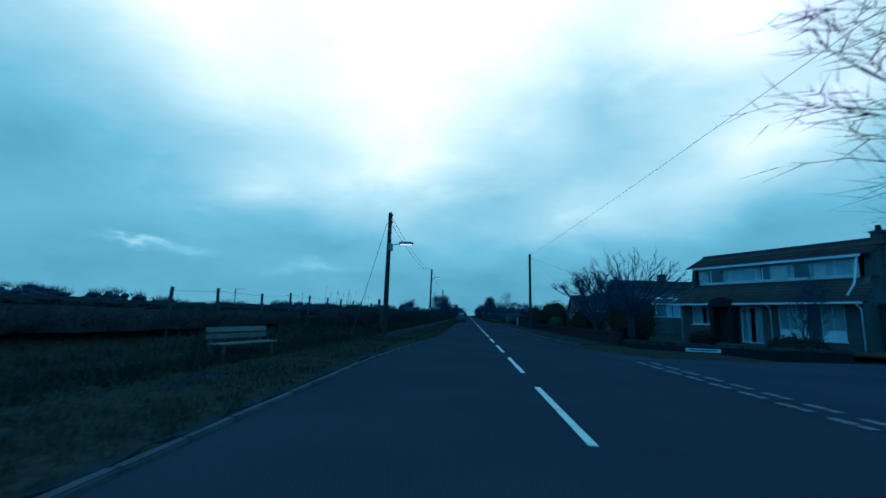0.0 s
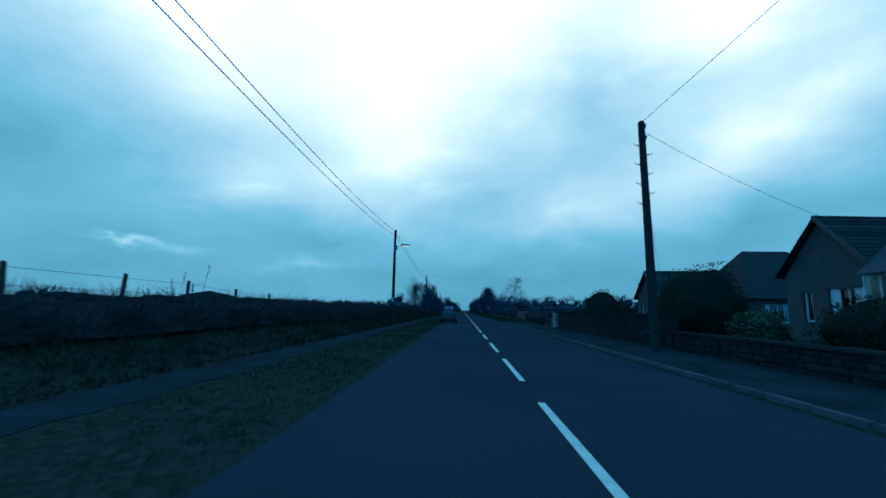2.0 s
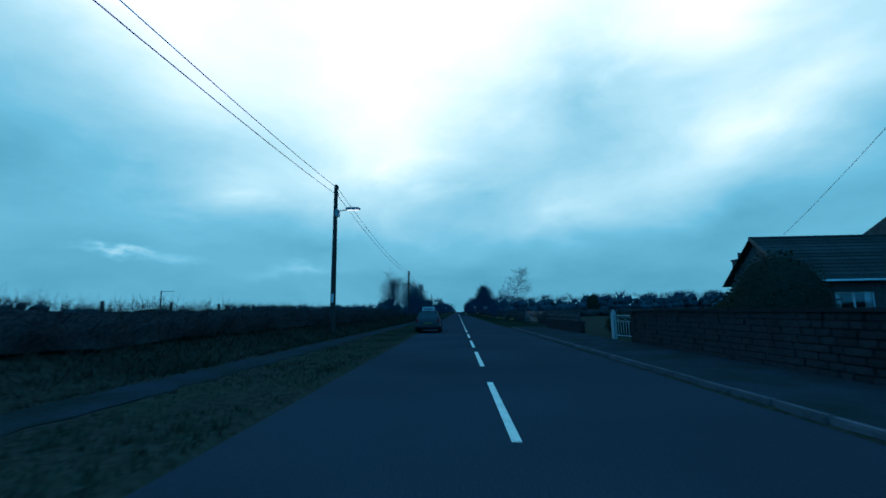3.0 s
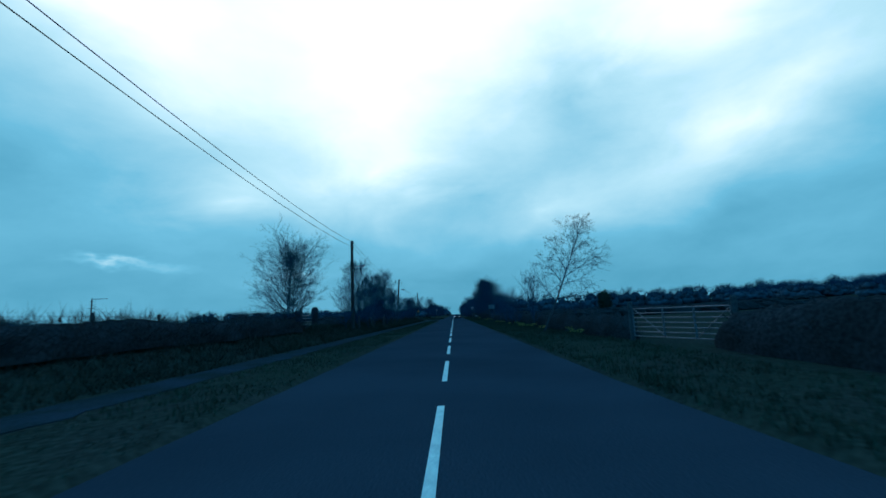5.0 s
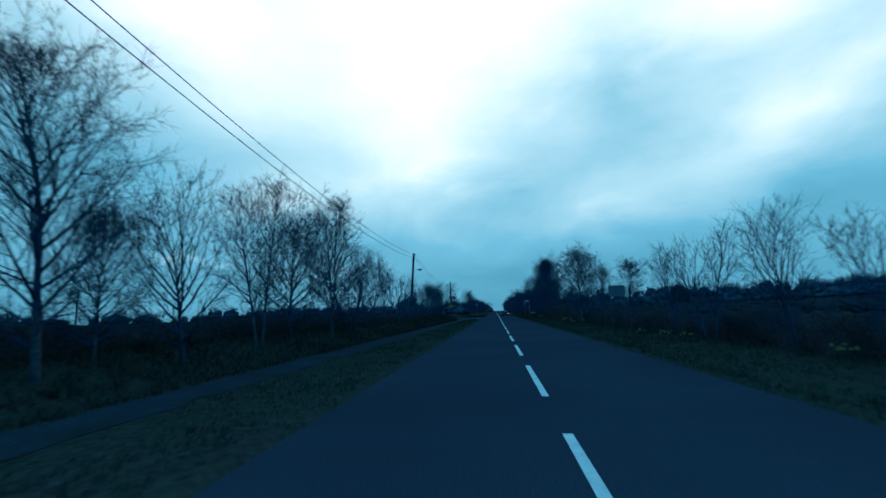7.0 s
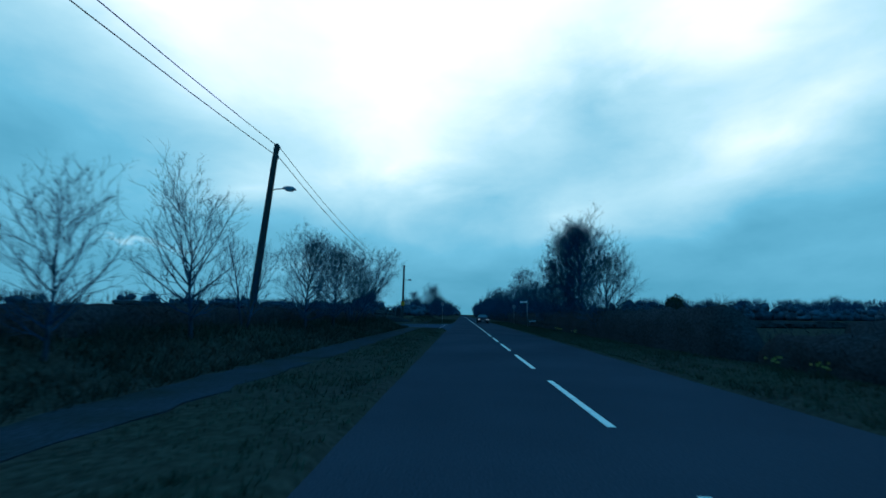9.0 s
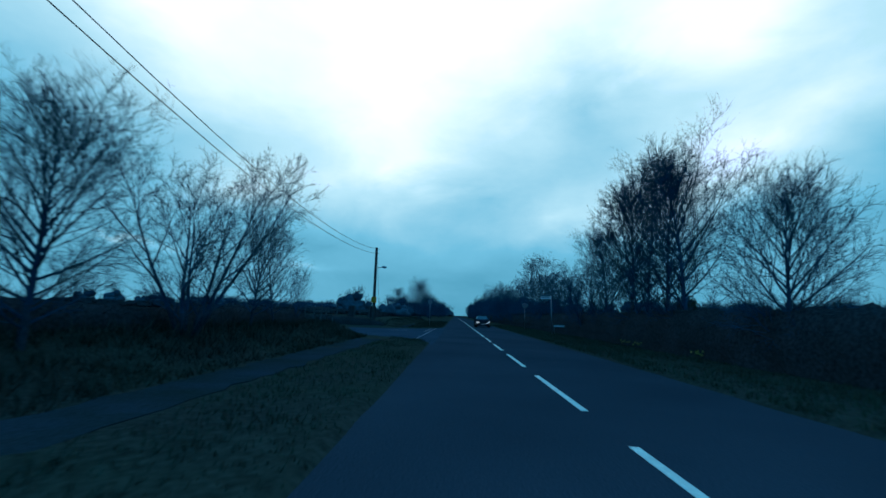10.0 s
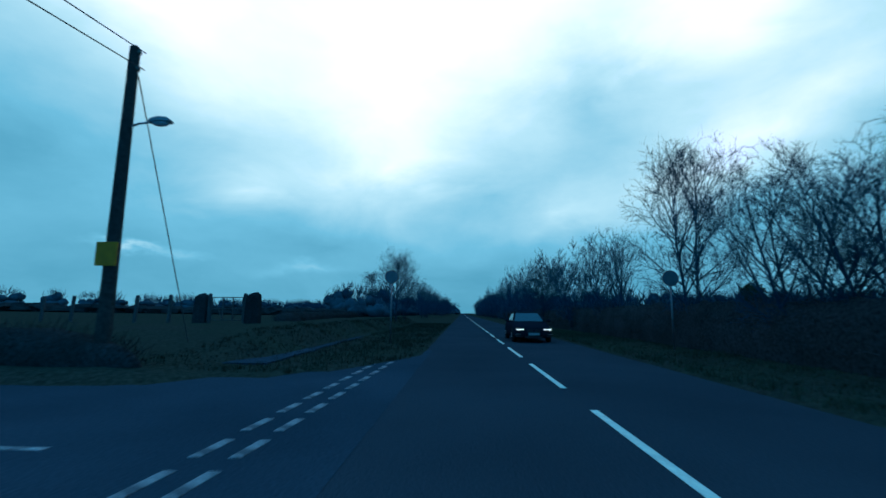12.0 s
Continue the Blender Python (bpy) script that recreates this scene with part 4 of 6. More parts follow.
for n, (x, y, rx, ry, rz) in enumerate([(9.2, 30.6, 1.6, 2.3, 1.72), (7.7, 36.2, 1.1, 1.5, 1.12), (9.2, 41.2, 1.4, 2.0, 0.9), (8.4, 52.6, 1.7, 2.0, 1.75), (9.6, 57.2, 1.5, 1.7, 0.85), (10.6, 47.0, 1.6, 1.8, 1.0),
                                        (8.2, 27.6, 1.0, 1.5, 0.9), (9.8, 66.8, 1.4, 1.8, 1.1)]):
    leafy("evergreen_bush", (x, y, 0), (rx, ry, rz), 60 + n, "dense dark evergreen bush in a front garden", 3600, 0.055, "bush", 0.03)
leafy("topiary_bush", (7.7, 62.8, 0), (1.15, 1.15, 1.45), 90, "round clipped evergreen bush behind the garden wall", 5200, 0.035, lumps=0.03)
leafy("pale_shrub", (7.7, 48.0, 0), (0.8, 0.9, 0.78), 95, "rounded pale green shrub behind the garden wall", 1800, 0.05, "bush", leaves=PALE_LEAF)
leafy("clipped_bush", (7.6, 73.4, 0), (0.8, 1.4, 0.62), 91, "low rounded clipped hedge beside the driveway", 2200, 0.05, "bush")
leafy("garden_shrub", (12.6, 21.2, 0), (0.9, 0.9, 0.7), 92, "round evergreen shrub in front of the house", 1400, 0.06)
leafy("garden_shrub", (17.2, 26.2, 0), (0.8, 0.8, 0.65), 93, "round evergreen shrub in front of the house", 1400, 0.06)
leafy("garden_shrub", (14.6, 32.4, 0), (0.9, 0.8, 0.7), 94, "round evergreen shrub in front of the house", 1400, 0.06)
leafy("evergreen_tree", (88, 346, 0), (4.0, 4.0, 6.4), 95, "dark conical evergreen tree far across the field", 900, 0.5, "tree")


# ---- far woods and tree lines ----
def woods(name, spots, seed, label):
    rnd = random.Random(seed)
    s, tw = Shape(), Shape()
    for x, y, r, h in spots:
        g = ground_z(x, y)
        for k in range(8):     # a crown of many small uneven clumps
            a, f = rnd.uniform(0, 6.28), math.sqrt(rnd.random()) * 0.62
            up = rnd.uniform(0.22, 0.76) - 0.22 * f
            c = r * rnd.uniform(0.28, 0.46)
            s.blob((x + math.cos(a) * r * f, y + math.sin(a) * r * f, g + h * up), (c, c, min(c, h * 0.24)), 0.3, rnd.uniform(0, 50), 6, 8)
        s.blob((x, y, g + h * 0.2), (r * 0.85, r * 0.85, h * 0.28), 0.3, rnd.uniform(0, 50), 6, 8)
        s.tube([(x, y, g - 1), (x, y, g + h * 0.5)], [r * 0.07, r * 0.04], 5)
        for k in range(44):
            a, e = rnd.uniform(0, 6.28), rnd.uniform(0.2, 1.5)
            p = Vector((x + math.cos(a) * r * 0.75 * math.cos(e), y + math.sin(a) * r * 0.75 * math.cos(e), g + h * (0.5 + 0.38 * math.sin(e))))
            d = Vector((math.cos(a) * 0.5, math.sin(a) * 0.5, 0.9 + rnd.random()))
            tw.tube([p, p + d * r * 0.16 + Vector((rnd.gauss(0, 0.1), rnd.gauss(0, 0.1), 0)) * r, p + d * r * 0.3], [r * 0.02, r * 0.014, r * 0.006], 3, cap=False)
    t = thing(name, pose(0, 0, 0), label, "woods", kind="stuff")
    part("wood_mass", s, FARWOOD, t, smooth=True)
    part("twig_growth", tw, TWIG, t)


rnd = random.Random(21)
spots = []
for i in range(150):
    y = 60 + i * 3.6
    spots.append((260 + 40 * math.sin(i * 0.35) + rnd.uniform(-18, 18) + 0.1 * y, y + rnd.uniform(-4, 4), rnd.uniform(6, 10), rnd.uniform(8.5, 12.5)))
for i in range(90):
    spots.append((20 + i * 5.5 + rnd.uniform(-5, 5), 560 + rnd.uniform(-35, 35), rnd.uniform(7, 11), rnd.uniform(14, 19)))
woods("far_wood_right", spots, 31, "dark wooded ridge across the fields")
spots = []
for i in range(120):
    if noise.noise(Vector((i * 0.16, 0.3, 0))) > -0.3:
        a = i / 119
        x, y = -300 + 285 * a, 60 + 560 * a
        spots.append((x + rnd.uniform(-12, 12), y + rnd.uniform(-12, 12), rnd.uniform(4, 7), rnd.uniform(2.8, 5.8) + 3.0 * (1 - a) ** 2))
for i in range(80):
    spots.append((-420 + i * 5.2, 700 + rnd.uniform(-30, 30), rnd.uniform(5, 9), rnd.uniform(6, 11)))
for i in range(40):
    spots.append((-330 + rnd.uniform(-25, 25), -80 + i * 5, rnd.uniform(5, 10), rnd.uniform(7, 13)))
woods("far_trees_left", spots, 32, "distant line of dark field trees")
spots = [(9.5 + rnd.uniform(0, 6), 236 + i * 4.2 + rnd.uniform(-2, 2), rnd.uniform(1.8, 3.0), rnd.uniform(2.6, 3.4) + min(2.0, i * 0.08)) for i in range(70)]
spots += [(-11.5 - rnd.uniform(0, 6), 262 + i * 4.6 + rnd.uniform(-2, 2), rnd.uniform(1.8, 3.0), rnd.uniform(3.0, 4.8) + i * 0.02) for i in range(60)]
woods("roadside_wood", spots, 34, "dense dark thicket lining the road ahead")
spots = [(-53, 399, 7.5, 12.5), (-59, 404, 6, 10), (-47, 396, 4, 7)]
woods("field_oaks", spots, 33, "group of round field trees in the distance")


def field_hedge(x0, y0, x1, y1, height, seed):
    rnd = random.Random(seed)
    s = Shape()
    n = int(math.hypot(x1 - x0, y1 - y0) / 3)
    for i in range(n):
        a = i / n
        x, y = x0 + (x1 - x0) * a, y0 + (y1 - y0) * a
        s.blob((x, y, ground_z(x, y) + height * 0.4), (2.4, 2.4, height * rnd.uniform(0.5, 0.75)), 0.25, rnd.uniform(0, 60), 5, 8)
    solid("field_hedge", s, HEDGE, "dark field boundary hedge across the pasture", "hedge", kind="stuff")


field_hedge(-14, 60, -200, 120, 1.3, 1)
field_hedge(-60, 20, -130, 260, 1.4, 2)
field_hedge(-20, 300, -220, 240, 1.5, 3)
field_hedge(10, 165, 190, 230, 1.6, 4)
field_hedge(40, 104, 220, 128, 1.6, 5)
field_hedge(12, 240, 200, 330, 1.8, 6)

# a pylon-like mast far across the left field
mast = thing("far_mast", pose(-135, 249, ground_z(-135, 249)), "distant pole with short cross arms", "mast")
part("pole_shaft", Shape().tube([(0, 0, -1), (0, 0, 13.4)], [0.28, 0.2], 6), WOOD_POLE, mast)
for z, w in ((9.5, 1.2), (10.8, 0.9), (12.0, 0.6)):
    part("cross_arm", Shape().box(-w, -0.1, z, w, 0.1, z + 0.25), WOOD_POLE, mast)
part("lamp_arm", Shape().box(0, -0.08, 12.9, 6.0, 0.08, 13.1), LAMP_GREY, mast)


# ---- houses on the right ----
def pierced(length, height, thick, openings, m, s=None):
    """A wall along x with its face at y = 0, and openings (x0, x1, z0, z1) that go right through."""
    s = s or Shape()
    s.weld = True
    xs = sorted({0.0, length, *[v for o in openings for v in o[:2]]})
    zs = sorted({0.0, height, *[v for o in openings for v in o[2:]]})
    for a, b in zip(xs, xs[1:]):
        for c, d in zip(zs, zs[1:]):
            if not any(o[0] < (a + b) / 2 < o[1] and o[2] < (c + d) / 2 < o[3] for o in openings):
                s.box(a, 0, c, b, thick, d, m)
    return s


def window(parent, m, w, h, lights, curtain=0.0, sill=True, panel=0.0):
    """A white plastic window in an opening: frame, panes, sill, and what hangs behind it. lights: widths of the panes as shares."""
    win = part("window", Shape().box(0, 0.03, 0, w, 0.1, 0.06).box(0, 0.03, h - 0.06, w, 0.1, h).box(0, 0.03, 0.06, 0.06, 0.1, h - 0.06).box(w - 0.06, 0.03, 0.06, w, 0.1, h - 0.06), UPVC, parent, "white plastic window", at=m)
    x = 0.06
    span = w - 0.12
    for k, share in enumerate(lights):
        x1 = x + span * share
        part("pane", Shape().box(x + 0.03, 0.055, 0.09 + panel, x1 - 0.03, 0.07, h - 0.09), GLASS, win).visible_shadow = False
        if k < len(lights) - 1:
            part("mullion", Shape().box(x1 - 0.03, 0.035, 0.06, x1 + 0.03, 0.095, h - 0.06), UPVC, win)
        x = x1
    if panel:
        part("lower_panel", Shape().box(0.06, 0.05, 0.06, w - 0.06, 0.08, panel + 0.05), UPVC, win, "white lower panel")
    if curtain:
        spans = [(0.02, w - 0.02)] if curtain > 0.9 else [(0.02, w * curtain / 2), (w - w * curtain / 2, w - 0.02)]
        for a, b in spans:     # a pleated sheet
            n = max(2, int((b - a) / 0.09))
            c = Shape()
            for i in range(n + 1):
                x, y = a + (b - a) * i / n, 0.13 + 0.03 * (i % 2)
                c.v += [(x, y, 0.05), (x, y, h - 0.02), (x, y + 0.008, h - 0.02), (x, y + 0.008, 0.05)]
                if i:
                    p, q = 4 * (i - 1), 4 * i
                    c.f += [(p + k, q + k, q + (k + 1) % 4, p + (k + 1) % 4) for k in range(4)]
            c.f += [(3, 2, 1, 0), (4 * n, 4 * n + 1, 4 * n + 2, 4 * n + 3)]
            part("curtain", c, CURTAIN, win, "pale hanging curtain")
    if sill:
        part("window_sill", Shape().box(-0.06, -0.08, -0.07, w + 0.06, 0.06, 0.0), UPVC, win, bevel=0.01)
    return win


def courses(parent, length, y0, z0, y1, z1, step=0.3, thick=0.05, over=0.0):
    """A tiled slope from its eave (y0, z0) to its top (y1, z1): courses of tiles, each lapped over the one below."""
    n = max(1, int(math.hypot(y1 - y0, z1 - z0) / step))
    l = math.hypot(y1 - y0, z1 - z0) / n
    a = math.atan2(z1 - z0, abs(y1 - y0))
    s = Shape().add([(x, u, v) for x in (-over, length + over) for u, v in ((0, thick), (l * 1.15, 0.025), (l * 1.15, -0.02), (0, -0.02))], [(0, 1, 2, 3), (7, 6, 5, 4), (0, 4, 5, 1), (1, 5, 6, 2), (2, 6, 7, 3), (3, 7, 4, 0)])
    me = s.mesh("tile_course", ROOF_TILE)
    flip = y1 < y0
    for i in range(n):
        ob = new("tile_course", me)
        ob.parent = parent
        y, z = y0 + (y1 - y0) * i / n, z0 + (z1 - z0) * i / n
        m = Matrix.Translation((0, y, z))
        if flip:
            m = Matrix.Translation((length, y, z)) @ Matrix.Rotation(math.pi, 4, "Z")
        ob.matrix_basis = m @ Matrix.Rotation(a, 4, "X")


def house_one():
    """The dormer bungalow on the corner."""
    L, D, E, RZ, RY = 11.05, 6.8, 2.6, 6.15, 3.1
    t = thing("house", pose(14.5, 34.9, 0.04, 0, 0, -63.0) @ Matrix.Diagonal((0.97, 1, 1.03, 1)), "stone dormer bungalow with white windows and dark tiled roof", "house", "houses along the road")
    flip = Matrix.Translation((L, D, 0)) @ Matrix.Rotation(math.pi, 4, "Z")
    side_l = Matrix.Translation((0, D - 0.3, 0)) @ Matrix.Rotation(-math.pi / 2, 4, "Z")
    side_r = Matrix.Translation((L, 0.3, 0)) @ Matrix.Rotation(math.pi / 2, 4, "Z")
    openings = [(0.83, 2.65, 1.15, 2.4), (3.0, 4.0, 0.08, 2.25), (4.4, 5.8, 0.08, 2.3), (6.75, 8.35, 0.45, 2.4), (9.0, 10.2, 0.45, 2.4)]
    part("front_wall", pierced(L, E, 0.3, openings, Matrix.Identity(4)), WALL_STONE, t)
    part("back_wall", pierced(L, E, 0.3, [], flip), WALL_STONE, t)
    part("side_wall", pierced(D - 0.6, E, 0.3, [], side_l), WALL_STONE, t)
    part("side_wall", pierced(D - 0.6, E, 0.3, [(2.4, 3.6, 1.0, 2.2)], side_r), WALL_STONE, t)
    gable = [(0.0, E), (D, E), (RY, RZ - 0.12), (0.20 * D, 5.1), (0.17 * D, 3.9)]
    toy = Matrix(((0, 0, 1, 0), (1, 0, 0, 0), (0, 1, 0, 0), (0, 0, 0, 1)))
    part("gable", Shape().prism(gable, 0.02, 0.3, toy), WALL_STONE, t)
    part("gable", Shape().prism(gable, L - 0.3, L - 0.02, toy), WALL_STONE, t)
    part("floor_slab", Shape().box(0.3, 0.3, 0.0, L - 0.3, D - 0.3, 0.08), DARKROOM, t)
    part("upper_floor", Shape().box(0.3, 0.3, E + 0.02, L - 0.3, D - 0.3, E + 0.14), DARKROOM, t)
    courses(part("lower_roof", Shape().box(-0.2, -0.05, E - 0.1, L + 0.2, 0.05, E - 0.02), ROOF_TILE, t, "dark tiled lower roof slope"), L, -0.6, E - 0.15, 1.45, 3.95, 0.3, over=0.25)
    top = part("roof", Shape().tube([(-0.3, RY, RZ), (L + 0.3, RY, RZ)], [0.11, 0.11], 8), ROOF_TILE, t, "dark tiled roof with a ridge")
    courses(top, L, 0.95, 5.12, RY, RZ, 0.3, over=0.25)
    courses(top, L, D + 0.5, E - 0.1, RY, RZ, 0.3, over=0.25)
    dz = 3.95
    lights = [(0.15, 2.3), (2.45, 4.1), (4.2, 5.3), (6.1, 7.7), (8.2, 9.6)]
    base = Matrix.Translation((0.6, 1.3, dz - 0.05))
    part("dormer_wall", pierced(L - 1.2, 1.2, 0.14, [(a, b, 0.12, 1.05) for a, b in lights], base), RENDER_WALL, t, "white boarded dormer front")
    for n, (a, b) in enumerate(lights):
        window(t, base @ Matrix.Translation((a, 0, 0.12)), b - a, 0.93, (0.34, 0.66) if n % 2 == 0 else (1.0,), 1.0 if n in (1, 4) else 0.45, sill=False)
    part("fascia", Shape().box(0.3, 0.9, 5.0, L - 0.3, 0.95, 5.14), UPVC, t, "white fascia board")
    part("gutter", Shape().box(-0.25, -0.72, E - 0.2, L + 0.25, -0.6, E - 0.08), UPVC, t, "white gutter", bevel=0.03)
    for x in (0.06, 6.4, L - 0.06):
        part("downpipe", Shape().tube([(x, -0.62, E - 0.15), (x, -0.12, E - 0.45), (x, -0.08, 0.02)], [0.045] * 3, 8), UPVC, t, "white downpipe", smooth=True)
    part("downpipe", Shape().tube([(L - 0.5, 0.98, 5.0), (L - 0.5, 0.5, 3.55), (L - 0.5, -0.35, 2.85)], [0.05] * 3, 8), UPVC, t, "white downpipe", smooth=True)
    window(t, Matrix.Translation((0.83, 0.04, 1.15)), 1.82, 1.25, (0.36, 0.64), 0.85)
    window(t, Matrix.Translation((4.4, 0.04, 0.08)), 1.4, 2.22, (0.3, 0.7), 0.8, sill=False)
    window(t, Matrix.Translation((6.75, 0.04, 0.45)), 1.6, 1.95, (0.35, 0.3, 0.35), 0.95, panel=0.5)
    window(t, Matrix.Translation((9.0, 0.04, 0.45)), 1.2, 1.95, (0.5, 0.5), 0.95, panel=0.5)
    window(t, side_r @ Matrix.Translation((2.4, 0.04, 1.0)), 1.2, 1.2, (1.0,), 0.5)
    door = part("front_door", Shape().box(3.03, 0.1, 0.1, 3.97, 0.15, 2.22), DOOR_DARK, t, "dark front door", bevel=0.01)
    part("door_handle", Shape().box(3.86, 0.04, 1.0, 3.9, 0.1, 1.14), STEEL, door)
    part("porch_arch", Shape().box(2.72, -0.7, 0.0, 2.98, 0, 2.3).box(4.05, -0.7, 0.0, 4.3, 0, 2.3).prism([(2.6, 2.3), (4.42, 2.3), (4.2, 2.72), (3.5, 2.95), (2.85, 2.72)], -0.75, 0.0, Matrix(((1, 0, 0, 0), (0, 0, 1, 0), (0, 1, 0, 0), (0, 0, 0, 1)))), MORTAR, t, "dark creeper-covered porch")
    ch = part("chimney", Shape().box(L - 0.5, RY - 0.4, 4.4, L + 0.02, RY + 0.4, RZ + 0.3).box(L - 0.56, RY - 0.46, RZ + 0.3, L + 0.08, RY + 0.46, RZ + 0.4), WALL_STONE, t, "stone chimney stack")
    part("chimney_pot", Shape().tube([(L - 0.26, RY, RZ + 0.38), (L - 0.26, RY, RZ + 0.75)], [0.16, 0.13], 10), ROOF_TILE, ch, "clay chimney pot")
    garage = part("garage", pierced(3.0, 2.35, 0.2, [(0.3, 2.7, 0.0, 2.05)], Matrix.Translation((L + 0.05, 1.6, 0))).box(L + 0.05, 1.8, 0, L + 0.25, 7, 2.35).box(L + 2.85, 1.8, 0, L + 3.05, 7, 2.35).box(L, 1.4, 2.35, L + 3.2, 7.1, 2.5), WALL_STONE, t, "flat-roofed garage")
    part("garage_door", Shape().box(L + 0.35, 1.66, 0.02, L + 2.75, 1.72, 2.05), UPVC, garage, "white garage door")


DOOR_DARK = material("dark_door_paint", (0.06, 0.045, 0.04), 0.5, 0.15, 8.0, 1.0, 0.1)
house_one()


def gabled(name, x, y, z, turn, L, D, E, RZ, label, front=(), sides=(), verge=0.3, chimney=None):
    """A bungalow whose gable looks along -x before turning: ridge along x, gable wall at x = 0."""
    t = thing(name, pose(x, y, z, 0, 0, turn), label, "house", "houses along the road")
    gab = Matrix.Translation((0.3, -D / 2, 0)) @ Matrix.Rotation(math.pi / 2, 4, "Z")
    part("front_wall", pierced(D, E, 0.3, [o[:4] for o in front], gab), WALL_STONE, t)
    part("back_wall", pierced(D, E, 0.3, [], gab @ Matrix.Translation((0, -L + 0.3, 0))), WALL_STONE, t)
    south = Matrix.Translation((0.3, -D / 2, 0))
    part("side_wall", pierced(L - 0.6, E, 0.3, [o[:4] for o in sides], south), WALL_STONE, t)
    part("side_wall", pierced(L - 0.6, E, 0.3, [], Matrix.Translation((0.3, D / 2 - 0.3, 0))), WALL_STONE, t)
    toy = Matrix(((0, 0, 1, 0), (1, 0, 0, 0), (0, 1, 0, 0), (0, 0, 0, 1)))
    for a in (0.02, L - 0.3):
        part("gable", Shape().prism([(-D / 2, E), (D / 2, E), (0, RZ - 0.1)], a, a + 0.26, toy), WALL_STONE, t)
    s = part("roof", Shape().tube([(-verge, 0, RZ + 0.02), (L + verge, 0, RZ + 0.02)], [0.1, 0.1], 8), ROOF_TILE, t, "dark tiled roof with a ridge")
    courses(s, L, -D / 2 - 0.4, E - 0.12, 0, RZ, 0.3, over=verge)
    courses(s, L, D / 2 + 0.4, E - 0.12, 0, RZ, 0.3, over=verge)
    part("floor_slab", Shape().box(0.3, -D / 2 + 0.3, 0, L - 0.3, D / 2 - 0.3, 0.08), DARKROOM, t)
    part("bargeboard", Shape().box(-verge - 0.03, -0.03, -0.1, -verge, 0.03 + math.hypot(D / 2 + 0.4, RZ - E + 0.12), 0.1, Matrix.Translation((0, -D / 2 - 0.4, E - 0.12)) @ Matrix.Rotation(math.atan2(RZ - E + 0.12, D / 2 + 0.4), 4, "X")), DOOR_DARK, t)
    for a, b, c, d, lights, cur in front:
        window(t, gab @ Matrix.Translation((a, 0.04, c)), b - a, d - c, lights, cur)
    for a, b, c, d, lights, cur in sides:
        window(t, south @ Matrix.Translation((a, 0.04, c)), b - a, d - c, lights, cur)
    part("gutter", Shape().box(-0.1, -D / 2 - 0.52, E - 0.2, L + 0.1, -D / 2 - 0.4, E - 0.1), UPVC, t, "white gutter", bevel=0.02)
    if chimney:
        part("chimney", Shape().box(chimney - 0.4, -0.35, RZ - 0.6, chimney + 0.4, 0.35, RZ + 0.8).box(chimney - 0.46, -0.41, RZ + 0.8, chimney + 0.46, 0.41, RZ + 0.9), WALL_STONE, t, "stone chimney stack")
    return t


two = gabled("house", 16.4, 56.4, -0.2, 4, 11.0, 4.8, 3.6, 6.3, "stone gabled bungalow with white windows and a sun room", [(0.5, 2.3, 1.1, 2.8, (0.5, 0.5), 0.6), (3.2, 3.8, 1.2, 2.7, (1.0,), 0.5)], [(7.6, 9.6, 1.0, 2.4, (0.5, 0.5), 0.5)], chimney=6.0)


def sun_room(t, x0, y0, w, d, base, top, apex):
    """A white glazed room with a low hipped roof, joined to a house."""
    part("dwarf_wall", pierced(w, base, 0.25, [], Matrix.Translation((x0, y0, 0))).box(x0, y0 + 0.25, 0, x0 + 0.25, y0 + d, base), WALL_STONE, t, "stone base wall of the sun room")
    n = 6
    for k in range(n):
        window(t, Matrix.Translation((x0 + w * k / n, y0, base)), w / n, top - base, (0.5, 0.5) if k % 2 else (1.0,), 0.25 if k % 3 else 0.8, sill=False)
    turned = Matrix.Translation((x0, y0 + d, base)) @ Matrix.Rotation(-math.pi / 2, 4, "Z")
    for k in range(3):
        window(t, turned @ Matrix.Translation((d * k / 3, 0, 0)), d / 3, top - base, (0.5, 0.5), 0.3, sill=False)
    a, b, e = (x0 - 0.25, y0 - 0.25), (x0 + w + 0.25, y0 + d), top
    roof = Shape().add([(a[0], a[1], e), (b[0], a[1], e), (b[0], b[1], apex), (a[0] + 1.6, b[1], apex), (a[0], b[1], e), (b[0], b[1], e)], [(0, 1, 2, 3), (0, 3, 4), (1, 5, 2), (0, 4, 5, 1), (4, 3, 2, 5)])
    ob = part("sun_room_roof", roof, ROOF_PALE, t, "pale grey sun room roof")
    for k in range(3):
        x = x0 + 1.6 + 1.7 * k
        part("roof_light", Shape().box(x, 0, 0.01, x + 0.8, 0.55, 0.06, Matrix.Translation((0, y0 + d * 0.42, e + (apex - e) * 0.46)) @ Matrix.Rotation(math.atan2(apex - e, d), 4, "X")), UPVC, ob, "small white roof light")
    part("fascia", Shape().box(x0 - 0.27, y0 - 0.3, top - 0.05, x0 + w + 0.27, y0 - 0.25, top + 0.1), UPVC, t, "white fascia board")
    part("corner_post", Shape().tube([(x0 + w, y0 - 0.06, 0), (x0 + w, y0 - 0.06, top)], [0.06, 0.06], 8), UPVC, t, "white downpipe")


